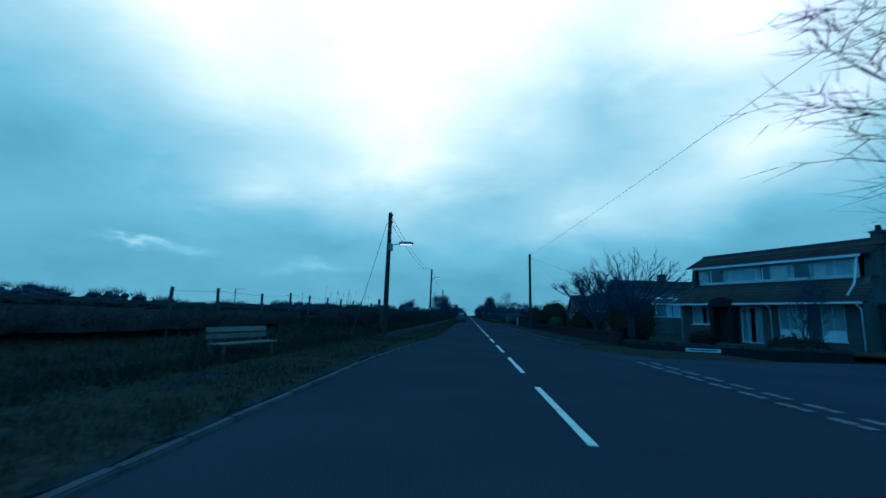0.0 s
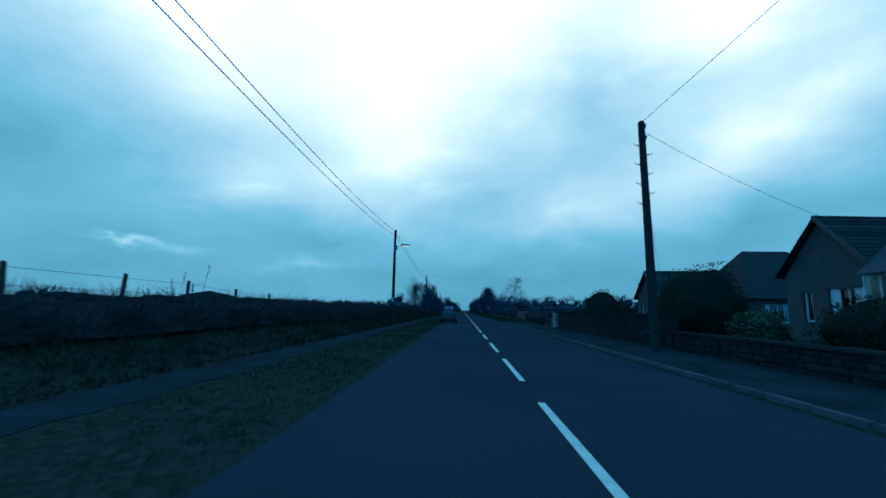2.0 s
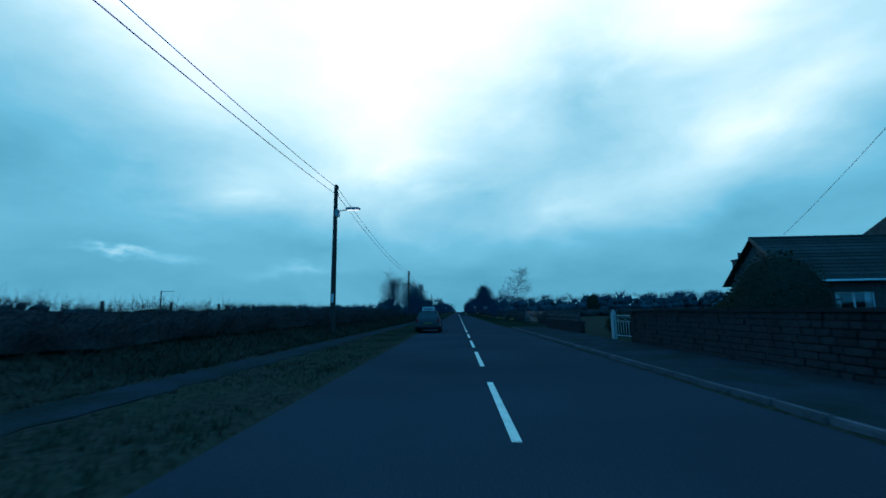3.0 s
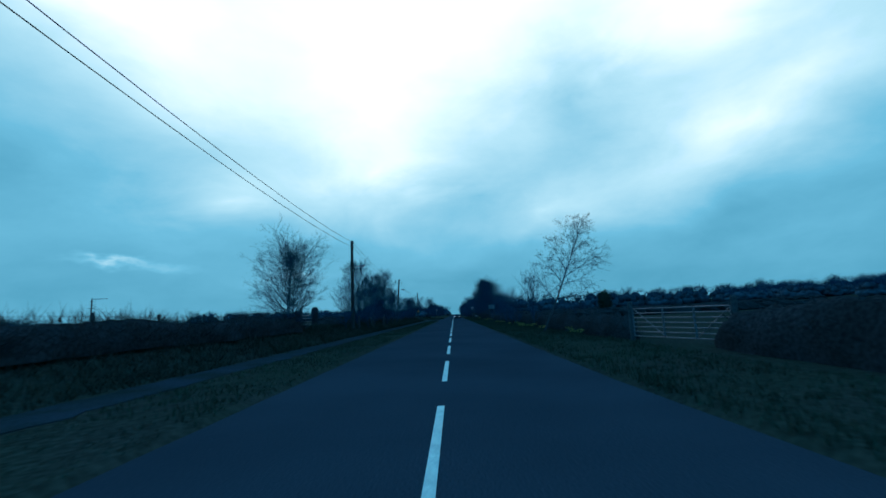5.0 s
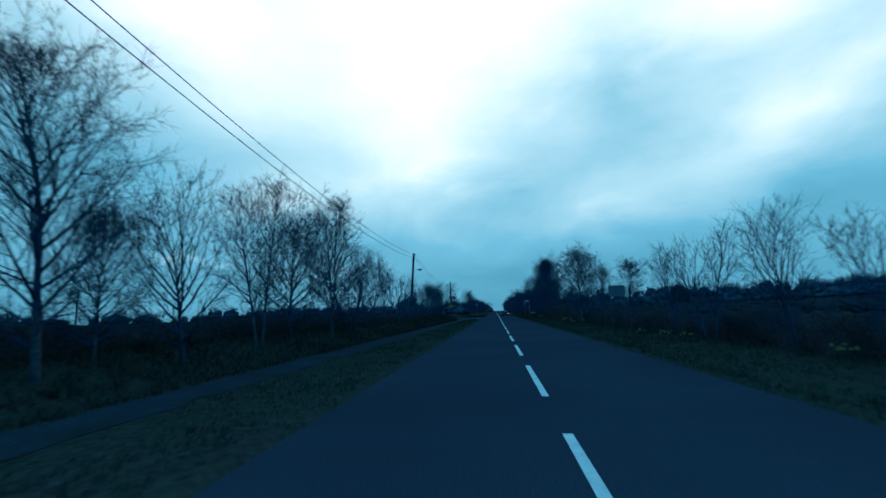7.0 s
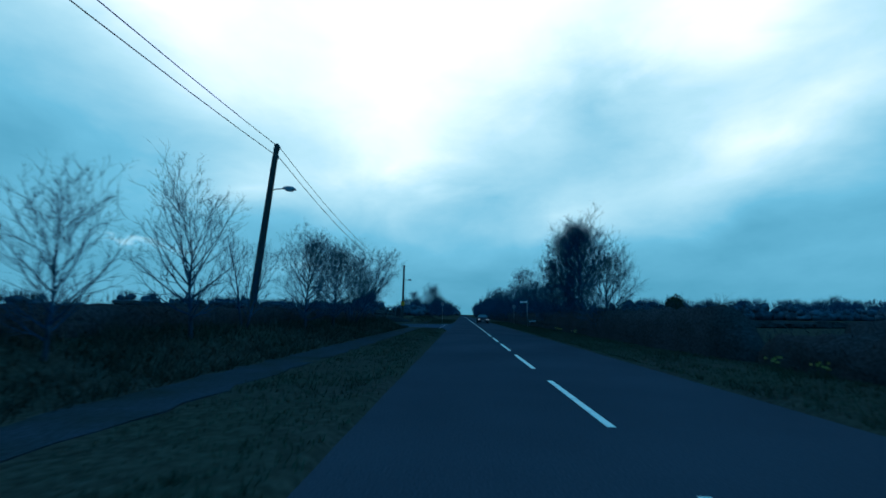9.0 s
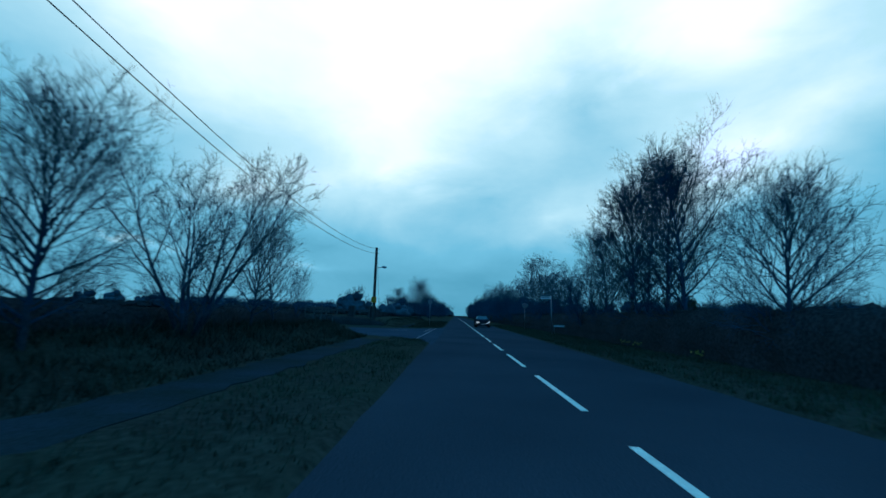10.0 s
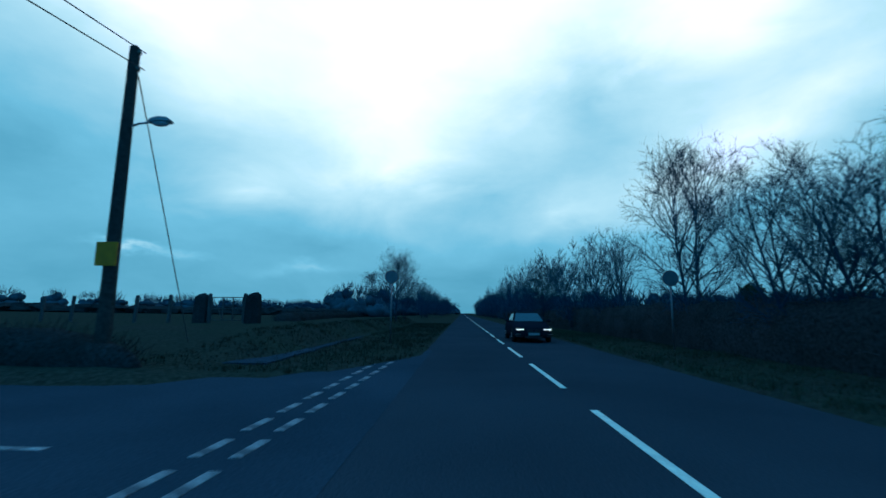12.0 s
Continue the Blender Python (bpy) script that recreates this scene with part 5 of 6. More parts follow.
ROOF_PALE = material("pale_roof_sheet", (0.075, 0.08, 0.08), 0.85, 0.15, 6.0, 1.0, 0.1)
sun_room(two, -0.6, -6.85, 7.4, 4.4, 1.95, 3.3, 4.7)
three = gabled("house", 15.8, 75.6, -0.2, 0, 7.0, 5.0, 2.9, 5.25, "stone bungalow with a dark tiled roof and hipped end", [(1.0, 2.6, 0.9, 2.3, (0.5, 0.5), 0.5), (3.4, 4.2, 0.9, 2.3, (1.0,), 0.5)], [(1.5, 3.4, 0.9, 2.2, (0.5, 0.5), 0.4)])
stack = part("chimney", Shape().box(0.05, 1.3, 2.6, 0.75, 2.3, 4.25).box(0.0, 1.25, 4.25, 0.8, 2.35, 4.35), WALL_STONE, three, "stone chimney stack")
for y in (1.55, 2.05):
    part("chimney_pot", Shape().tube([(0.4, y, 4.33), (0.4, y, 4.75)], [0.13, 0.11], 10), ROOF_TILE, stack, "clay chimney pot")
hip = Shape().add([(5.6, -5.4, 2.75), (16.4, -5.4, 2.75), (16.4, 5.4, 2.75), (5.6, 5.4, 2.75), (9.0, 0.6, 7.3), (13.0, 0.6, 7.3)], [(0, 1, 5, 4), (1, 2, 5), (2, 3, 4, 5), (3, 0, 4), (3, 2, 1, 0)])
part("hipped_roof", hip, ROOF_TILE, three, "dark tiled hipped roof")
part("main_wall", pierced(10.0, 2.75, 0.3, [(1.0, 3.0, 0.9, 2.3)], Matrix.Translation((6.0, -5.0, 0))).box(6.0, -4.7, 0, 6.3, 4.7, 2.75).box(15.7, -4.7, 0, 16.0, 4.7, 2.75).box(6.0, 4.7, 0, 16.0, 5.0, 2.75), WALL_STONE, three)
window(three, Matrix.Translation((7.0, -4.96, 0.9)), 2.0, 1.4, (0.5, 0.5), 0.5)


# ---- garden walls of coursed stone ----
def stone_wall(name, y0, y1, x, courses_n, label, loose):
    """A wall along y: mortar core, stones proud of it on the road side, and a coping. loose: the stretch whose stones are single parts."""
    g = 0.06
    h = 0.15 * courses_n
    t = thing(name, pose(x, 0, 0), label, "garden wall")
    part("wall_core", Shape().box(-0.11, y0, -0.2, 0.12, y1, g + h), MORTAR, t)
    cop = Shape()
    n = int((y1 - y0) / 0.6)
    for k in range(n):
        a = y0 + (y1 - y0) * k / n
        cop.box(-0.2, a + 0.008, g + h, 0.2, a + (y1 - y0) / n - 0.008, g + h + 0.07 + 0.01 * math.sin(k * 2.7))
    part("coping", cop, STONE, t, "flat stone coping")
    rest = Shape()
    rnd = random.Random(int(y0 * 10))
    sizes = [0.28, 0.36, 0.45, 0.55]
    meshes = [Shape().box(-0.15, -s / 2 + 0.008, 0.008, -0.05, s / 2 - 0.008, 0.142).mesh("stone", STONE, bevel=0.012) for s in sizes]
    for c in range(courses_n):
        y = y0 - rnd.uniform(0, 0.2)
        while y < y1 - 0.3:
            i = rnd.randrange(4)
            s = sizes[i]
            mid, z, out = y + s / 2, g + 0.15 * c, rnd.uniform(-0.02, 0.015)
            if loose[0] < mid < loose[1]:
                ob = new("stone", meshes[i])
                ob.parent, ob.matrix_basis = t, pose(out, max(mid, y0 + s / 2), z)
            else:
                rest.box(-0.15 + out, y + 0.008, z + 0.008, -0.05, y + s - 0.008, z + 0.142)
            y += s
    if rest.v:
        tagged(part("further_stones", rest, STONE, t), kind="stuff")
    return t


stone_wall("garden_wall", 24.0, 50.2, 6.3, 4, "low coursed stone garden wall along the pavement", (34.0, 50.2))
stone_wall("garden_wall", 50.22, 68.4, 6.3, 8, "taller coursed stone garden wall along the pavement", (50.2, 60.0))
stone_wall("garden_wall", 76.5, 86.0, 6.4, 4, "low coursed stone garden wall with a rail", (76.0, 76.1))
for k in range(4):     # rail over the last wall
    solid("fence_post", Shape().box(6.32, 77.0 + 2.9 * k, 0.3, 6.44, 77.12 + 2.9 * k, 1.25), POST_WOOD, "square weathered timber post on the wall", "fence post", "rail posts", bevel=0.01)
solid("fence_rail", Shape().box(6.33, 76.9, 0.98, 6.43, 86.0, 1.08), POST_WOOD, "long weathered timber rail above the wall", "fence", bevel=0.01)
solid("fence_rail", Shape().box(6.33, 76.9, 0.74, 6.43, 86.0, 0.82), POST_WOOD, "long weathered timber rail above the wall", "fence", bevel=0.01)


def corner_wall():
    pts = [(6.3, 24.0), (6.5, 22.6), (7.3, 21.5), (9.2, 20.7), (13.6, 19.2)]
    t = thing("corner_wall", pose(0, 0, 0), "low dark stone wall with a clipped hedge on the corner", "garden wall")
    w, hd = Shape(), Shape()
    for (a, b), (c, d) in zip(pts, pts[1:]):
        l, ang = math.hypot(c - a, d - b), math.atan2(d - b, c - a)
        m = Matrix.Translation((a, b, -0.1)) @ Matrix.Rotation(ang, 4, "Z")
        w.box(0, -0.12, 0, l, 0.12, 0.38, m)
        n = max(1, int(l / 0.5))
        for k in range(n):
            p = m @ Vector((l * (k + 0.5) / n, 0.35, 0.34))
            hd.blob(p, (0.4, 0.4, 0.2), 0.2, k + a, 5, 8)
    part("wall_core", w, MORTAR, t)
    part("hedge_body", hd, HEDGE, t)


corner_wall()


# ---- gates ----
def white_gate():
    t = thing("garden_gate", pose(6.35, 71.3, 0.1, 0, 0, -74) @ Matrix.Diagonal((1.25, 1, 1, 1)), "dulled white-painted ornamental iron driveway gate", "gate")
    part("gate_post", Shape().box(-0.08, -0.08, -0.2, 0.08, 0.08, 1.15).box(-0.05, -0.05, 1.15, 0.05, 0.05, 1.25), GATE_WHITE, t, bevel=0.01)
    part("gate_post", Shape().box(2.42, -0.08, -0.2, 2.58, 0.08, 1.15), STONE, t, bevel=0.01)
    part("gate_frame", Shape().box(0.1, -0.02, 0.12, 2.4, 0.02, 0.16).box(0.1, -0.02, 0.98, 2.4, 0.02, 1.02).box(0.1, -0.02, 0.74, 2.4, 0.02, 0.77).box(0.1, -0.02, 0.12, 0.14, 0.02, 1.02).box(2.36, -0.02, 0.12, 2.4, 0.02, 1.02), GATE_WHITE, t)
    for k in range(15):
        x = 0.26 + 0.14 * k
        part("gate_bar", Shape().tube([(x, 0, 0.14), (x, 0, 0.75)], [0.011, 0.011], 6), GATE_WHITE, t)
    for k in range(5):
        a = 0.32 + 0.42 * k
        pts = [(a + 0.19 * math.cos(u) * (1 - u / 9), 0, 0.87 + 0.1 * math.sin(u) * (1 - u / 9)) for u in [i * 0.7 for i in range(10)]]
        part("scroll", Shape().tube(pts, [0.009] * 10, 5), GATE_WHITE, t)


GATE_WHITE = material("white_gate_paint", (0.30, 0.30, 0.29), 0.6, 0.3, 15.0, 3.0, 0.1)
white_gate()
solid("gate_pier", Shape().box(6.15, 68.4, -0.2, 6.6, 68.85, 1.2).box(6.1, 68.35, 1.2, 6.65, 68.9, 1.3), STONE, "square stone gate pier at the driveway", "gate pier", bevel=0.02)


def field_gate(x, y, z, turn, w, label, bars=7, h=1.2, metal=None):
    t = thing("field_gate", pose(x, y, z, 0, 0, turn), label, "gate")
    for px in (-0.12, w + 0.12):
        part("gate_post", Shape().tube([(px, 0, -0.4), (px, 0, 1.45), (px, 0, 1.5)], [0.1, 0.095, 0.06], 10), POST_WOOD, t, "round weathered wooden gate post")
    for k in range(bars):
        zz = 0.16 + (h - 0.16) * k / (bars - 1)
        part("gate_bar", Shape().tube([(0, 0, zz), (w, 0, zz)], [0.02, 0.02], 8), metal or STEEL, t)
    for px in (0.0, w * 0.36, w * 0.68, w):
        part("gate_upright", Shape().box(px - 0.02, -0.025, 0.14, px + 0.02, 0.025, h + 0.02), metal or STEEL, t)
    part("gate_brace", Shape().tube([(0.02, 0.03, h), (w * 0.36, 0.03, 0.18)], [0.016, 0.016], 6), metal or STEEL, t)
    part("gate_brace", Shape().tube([(w, 0.03, h), (w * 0.68, 0.03, 0.18)], [0.016, 0.016], 6), metal or STEEL, t)


field_gate(7.3, 102.9, 0.08, -72, 4.3, "galvanised steel field gate between wooden posts")
field_gate(-10.4, 118.6, 0.75, -88, 2.6, "old wooden-posted field gate in the hedge", 5, 1.0)
for x, y, h, r in ((-10.25, 118.7, 1.65, 0.27), (-10.5, 115.8, 1.35, 0.25)):
    solid("stone_gatepost", Shape().tube([(x, y, 0.3), (x + 0.02, y, 0.7 + h * 0.5), (x + 0.03, y, 0.7 + h * 0.92), (x, y, 0.72 + h)], [r, r * 0.96, r * 0.9, r * 0.62], 9), STONE, "rough upright stone gatepost in the hedge", "gatepost", "stone gateposts")
for x, y, h, r in ((-12.3, 226.0, 1.5, 0.42), (-15.2, 226.4, 1.5, 0.40)):
    g = ground_z(x, y)
    solid("stone_gatepost", Shape().tube([(x, y, g - 0.3), (x + 0.02, y, g + h * 0.5), (x + 0.03, y, g + h * 0.92), (x, y, g + h)], [r, r * 0.95, r * 0.82, r * 0.5], 9), STONE, "broad rough stone gatepost at a field entrance", "gatepost", "stone gateposts")
field_gate(-14.6, 226.3, ground_z(-14, 226), -8, 1.75, "old low wooden field gate between two stone posts", 3, 1.3, POST_WOOD)
for k in range(5):
    x, y = -17.0 - 2.2 * k, 226.6 + 0.5 * k
    tagged(new("fence_post", Shape().tube([(0, 0, -0.4), (0.02, 0, 0.7), (0.03, 0, 1.4), (0.03, 0, 1.44)], [0.1, 0.095, 0.09, 0.06], 9).mesh("fence_post", POST_WOOD)), "thick dark wooden fence post beside the field", "fence post", "field fence posts").matrix_basis = pose(x, y, ground_z(x, y), 0, 3 * math.sin(k * 2.3), 0)
solid("driveway_wall", Shape().box(7.1, 176.6, -0.1, 9.6, 176.95, 0.72).box(7.05, 176.55, 0.72, 9.65, 177.0, 0.8), STONE, "short pale stone wall at a field entrance", "wall", bevel=0.02)


# ---- fence along the left bank ----
post_mesh = [Shape().tube([(0, 0, -0.4), (0.01 * k, 0, 0.6), (0.02 * k, 0, 1.28), (0.02 * k, 0, 1.32)], [0.058, 0.056, 0.052, 0.04], 8).mesh("fence_post", POST_WOOD) for k in (-1, 1)]
rnd = random.Random(8)
posts = []
for k in range(34):
    y = 13.0 + 2.92 * k + rnd.uniform(-0.2, 0.2)
    x = -10.0 + rnd.uniform(-0.15, 0.1)
    z = ground_z(x, y) + 0.1 - 0.38 * smoothstep(46, 60, y)
    ob = new("fence_post", post_mesh[k % 2])
    ob.matrix_basis = pose(x, y, z, rnd.uniform(-3, 3), rnd.uniform(-4, 4), 0)
    tagged(ob, "round weathered wooden fence post on the bank", "fence post", "fence posts on the bank")
    posts.append(Vector((x, y, z)))
solid("strainer_post", Shape().tube([(-9.15, 39.1, 0.2), (-9.13, 39.1, 2.5), (-9.13, 39.1, 2.58)], [0.12, 0.11, 0.08], 10), POST_WOOD, "thick wooden straining post in the fence", "fence post")
solid("old_stump", Shape().tube([(-8.6, 37.0, 0.2), (-8.56, 37.0, 1.9), (-8.55, 37.0, 2.02)], [0.19, 0.17, 0.15], 9), POST_WOOD, "broken thick wooden post stump on the bank", "fence post")
for dz in (1.2, 0.85):
    solid("fence_wire", Shape().tube([p + Vector((0.06, 0, dz)) for p in posts], [0.006] * len(posts), 4), WIRE, "rusty strand of fence wire between posts", "wire", "fence wires")

# tall dead stalks that stand up from the bank
rnd = random.Random(12)
for k in range(26):
    y = rnd.uniform(17, 36) if k < 20 else rnd.uniform(36, 60)
    x = -8.6 - rnd.uniform(0, 1.2)
    h, bend = rnd.uniform(1.1, 2.1), rnd.uniform(-0.15, 0.35)
    s = Shape().tube([(0, 0, 0), (0.02, bend * 0.3, h * 0.5), (0.04, bend * 0.8, h * 0.85), (0.05, bend * 1.2, h)], [0.008, 0.007, 0.005, 0.003], 4)
    for q in range(16):
        a = rnd.uniform(0.78, 1.0)
        s.tube([(0.04, bend * a, h * a), (0.04 + rnd.gauss(0, 0.03), bend * a + rnd.gauss(0.02, 0.03), h * a + 0.06)], [0.006, 0.002], 3, cap=False)
    solid("dead_stalk", s, DRY, "tall dead grass stalk on the bank", "stalk", "dead stalks", m=pose(x, y, ground_z(x, y)))


# ---- benches ----
def bench(x, y, z, turn, length, label, wood):
    t = thing("bench", pose(x, y, z, 0, 0, turn), label, "bench", "roadside benches")
    for k in range(3):
        part("seat_slat", Shape().box(-length / 2, 0.02 + 0.15 * k, 0.42, length / 2, 0.14 + 0.15 * k, 0.46), wood, t, bevel=0.008)
    for k, zz in enumerate((0.56, 0.74)):
        part("back_slat", Shape().box(-length / 2, 0.47 + 0.03 * k, zz, length / 2, 0.51 + 0.03 * k, zz + 0.14), wood, t, "pale weathered top slat" if k else "", bevel=0.008)
    for px in (-length / 2 + 0.22, length / 2 - 0.22):
        part("leg", Shape().box(px - 0.05, 0.04, -0.15, px + 0.05, 0.12, 0.42).box(px - 0.05, 0.42, -0.15, px + 0.05, 0.5, 0.42).box(px - 0.05, 0.04, 0.34, px + 0.05, 0.5, 0.419), CONCRETE, t, bevel=0.01)
        part("back_support", Shape().box(px - 0.04, 0.52, 0.1, px + 0.04, 0.58, 0.88), CONCRETE, t)


CONCRETE = material("bench_concrete", (0.08, 0.085, 0.085), 0.9, 0.2, 15.0, 2.0, 0.3)
BENCH_WOOD = material("weathered_bench_wood", (0.16, 0.16, 0.13), 0.8, 0.25, 9.0, 1.5, 0.2, random_tint=0.25)
bench(-7.6, 13.3, 0.0, 74, 2.3, "weathered slatted bench on the grass verge", BENCH_WOOD)
bench(-9.3, 195.6, 0.78, 66, 1.45, "dark weathered slatted bench beside the side road", POST_WOOD)


# ---- signs ----
def plate_sign(name, m, w, h, posts_h, face, label, bars=2, post_x=None, round_face=False, post_mat=STEEL):
    t = thing(name, m, label, "sign")
    for px in post_x if post_x is not None else (0.0,):
        part("post", Shape().tube([(px, 0.04, -0.4), (px, 0.04, posts_h)], [0.035, 0.035], 8), post_mat, t, smooth=True)
    if round_face:
        part("plate", Shape().tube([(0, 0.0, posts_h - 0.3), (0, -0.02, posts_h - 0.3)], [0.3, 0.3], 24), face, t)
        return t
    board = part("plate", Shape().box(-w / 2, -0.02, posts_h - h, w / 2, 0.0, posts_h), face, t, bevel=0.006)
    for k in range(bars):
        part("text_bar", Shape().box(-w * 0.4, -0.026, posts_h - h * (k + 0.75) / (bars + 0.4), w * (0.4 - 0.08 * k), -0.0225, posts_h - h * (k + 0.4) / (bars + 0.4)), DARKROOM, board)
    return t


SIGN_BACK = material("dull_sign_back", (0.12, 0.12, 0.125), 0.6, 0.1, 6.0, 1.0, 0.0, metal=0.3)
SIGN_FACE = material("white_sign_face", (0.5, 0.5, 0.5), 0.5, 0.15, 6.0, 1.0, 0.0)
plate_sign("street_nameplate", pose(8.5, 20.3, -0.1, 0, 0, -18), 1.3, 0.15, 0.36, SIGN_FACE, "low white street nameplate by the corner wall", 1, (-0.5, 0.5), post_mat=POST_WOOD)
plate_sign("street_nameplate", pose(6.45, 206.4, 0.1, 0, 0, 0), 0.95, 0.14, 0.74, SIGN_FACE, "low white street nameplate in front of the hedge", 1, (-0.45, 0.45), post_mat=POST_WOOD)
plate_sign("roadside_board", pose(5.0, 141.0, 0.1, 0, 0, 0), 0.75, 0.5, 2.25, SIGN_BACK, "dark square board on two posts seen from behind", 0, (-0.28, 0.28), post_mat=POST_WOOD)
plate_sign("round_sign", pose(5.9, 221.0, 0.1, 0, 0, 0), 0.6, 0.6, 2.9, SIGN_BACK, "back of a round road sign on a post", 0, (0.0,), True)
plate_sign("round_sign", pose(-5.0, 223.6, 0.1, 0, 0, 0), 0.6, 0.6, 3.15, SIGN_BACK, "back of a round road sign on a post", 0, (0.0,), True)
finger = thing("signpost", pose(5.82, 206.5, 0.05, 0, -1, 0), "grey signpost with a narrow rectangular board", "sign")
part("post", Shape().tube([(0, 0, -0.4), (0, 0, 3.15)], [0.045, 0.045], 10), STEEL, finger, smooth=True)
fb = part("plate", Shape().box(-0.86, -0.03, 2.84, 0.03, 0.0, 3.09), SIGN_BACK, finger, "narrow dark-framed board", bevel=0.006)
part("sign_face", Shape().box(-0.82, -0.036, 2.87, -0.02, -0.032, 3.06), PLATE_PALE, fb, "pale sign face")
part("text_bar", Shape().box(-0.74, -0.044, 2.95, -0.1, -0.039, 3.0), DARKROOM, fb)


# ---- cars ----
def loft(stations):
    """A closed skin through rounded sections: y, half width, bottom, shoulder, top, half width at the top."""
    s = Shape()
    rings = []
    for y, w, zb, zm, zt, wt in stations:
        half = [(0.0, zb), (w * 0.82, zb), (w * 0.96, zb + 0.07), (w, zb + (zm - zb) * 0.5), (w * 0.985, zm), (w * 0.5 + wt * 0.5, zm + (zt - zm) * 0.6), (wt * 0.94, zt - 0.01), (wt * 0.5, zt + 0.012), (0.0, zt + 0.018)]
        rings.append([(x, y, z) for x, z in half] + [(-x, y, z) for x, z in half[-2:0:-1]])
    n = len(rings[0])
    for r in rings:
        s.v += r
    for i in range(len(rings) - 1):
        s.f += [(i * n + k, i * n + (k + 1) % n, (i + 1) * n + (k + 1) % n, (i + 1) * n + k) for k in range(n)]
    s.f += [tuple(range(n))[::-1], tuple((len(rings) - 1) * n + k for k in range(n))]
    return s


def lathe(profile, seg=20):
    """Turned about x: profile of (x, radius)."""
    s = Shape()
    for x, r in profile:
        s.v += [(x, r * math.cos(2 * math.pi * k / seg), r * math.sin(2 * math.pi * k / seg)) for k in range(seg)]
    for i in range(len(profile) - 1):
        s.f += [(i * seg + k, i * seg + (k + 1) % seg, (i + 1) * seg + (k + 1) % seg, (i + 1) * seg + k) for k in range(seg)]
    s.f += [tuple(range(seg))[::-1], tuple((len(profile) - 1) * seg + k for k in range(seg))]
    return s


RUBBER = material("tyre_rubber", (0.02, 0.02, 0.02), 0.85, 0.2, 10.0, 2.0, 0.2)
RIM = material("alloy_rim", (0.3, 0.31, 0.32), 0.35, 0.1, 8.0, 1.0, 0.0, metal=0.8)
CAR_GLASS = material("tinted_car_glass", (0.012, 0.014, 0.016), 0.06, 0.05, 2.0, 0.5, 0.0, spec=0.5)
BLACK_TRIM = material("black_plastic_trim", (0.015, 0.015, 0.016), 0.5, 0.1, 8.0, 1.0, 0.0)
RED_LENS = material("red_tail_lens", (0.25, 0.015, 0.015), 0.2, 0.1, 8.0, 1.0, 0.0, spec=0.5)
PLATE_BLANK = material("blank_number_plate", (0.16, 0.10, 0.03), 0.5, 0.05, 6.0, 1.0, 0.0)
PLATE_FRONT = material("blank_front_plate", (0.22, 0.22, 0.22), 0.5, 0.05, 6.0, 1.0, 0.0)
PAINT_GREY = material("dark_silver_car_paint", (0.06, 0.055, 0.06), 0.82, 0.05, 3.0, 0.5, 0.0)
PAINT_DARK = material("dark_car_paint", (0.010, 0.014, 0.020), 0.85, 0.05, 3.0, 0.5, 0.0)
HEADLIGHT = glow_material("lit_headlight", (0.8, 0.93, 1.0), 3.0)


def wheels(t, half, front, back, r):
    for y in (front, back):
        for sx in (-1, 1):
            tyre = part("tyre", lathe([(-0.11, r * 0.72), (-0.1, r * 0.95), (-0.05, r), (0.05, r), (0.1, r * 0.95), (0.11, r * 0.72)]), RUBBER, t, smooth=True, at=Matrix.Translation((sx * (half - 0.11), y, r)))
            part("rim", lathe([(-0.115, r * 0.3), (-0.09, r * 0.7), (0.09, r * 0.7), (0.115, r * 0.3)], 12), RIM, tyre, "alloy rim")


def cabin(t, paint, low, high, panes):
    """A painted greenhouse with its panes. low and high: y at the back or front ends, half widths and height of the waist and the roof."""
    (ya, yb, wa, wb, z0), (yc, yd, wc, wd, z1) = low, high
    ring = [(-wa, ya, z0), (wa, ya, z0), (wb, yb, z0), (-wb, yb, z0)], [(-wc, yc, z1), (wc, yc, z1), (wd, yd, z1), (-wd, yd, z1)]
    s = Shape().add(ring[0] + ring[1] + [(-wc * 0.8, yc + 0.12, z1 + 0.035), (wc * 0.8, yc + 0.12, z1 + 0.035), (wd * 0.8, yd - 0.12, z1 + 0.035), (-wd * 0.8, yd - 0.12, z1 + 0.035)],
                    [(0, 3, 2, 1)] + [(i, (i + 1) % 4, 4 + (i + 1) % 4, 4 + i) for i in range(4)] + [(4 + i, 4 + (i + 1) % 4, 8 + (i + 1) % 4, 8 + i) for i in range(4)] + [(8, 9, 10, 11)])
    part("roof", s, paint, t, smooth=False, bevel=0.035)
    for k, (u0, u1, v0, v1, label) in panes:
        a, b = Vector(ring[0][k]), Vector(ring[0][(k + 1) % 4])
        c, d = Vector(ring[1][k]), Vector(ring[1][(k + 1) % 4])
        q = [a.lerp(b, u).lerp(c.lerp(d, u), v) for u, v in ((u0, v0), (u1, v0), (u1 - 0.012, v1), (u0 + 0.012, v1))]
        n = (q[1] - q[0]).cross(q[3] - q[0]).normalized()
        part("window_pane", Shape().add([tuple(p + n * h) for h in (-0.01, 0.008) for p in q], [(3, 2, 1, 0), (4, 5, 6, 7)] + [(i, (i + 1) % 4, 4 + (i + 1) % 4, 4 + i) for i in range(4)]), CAR_GLASS, t, label)


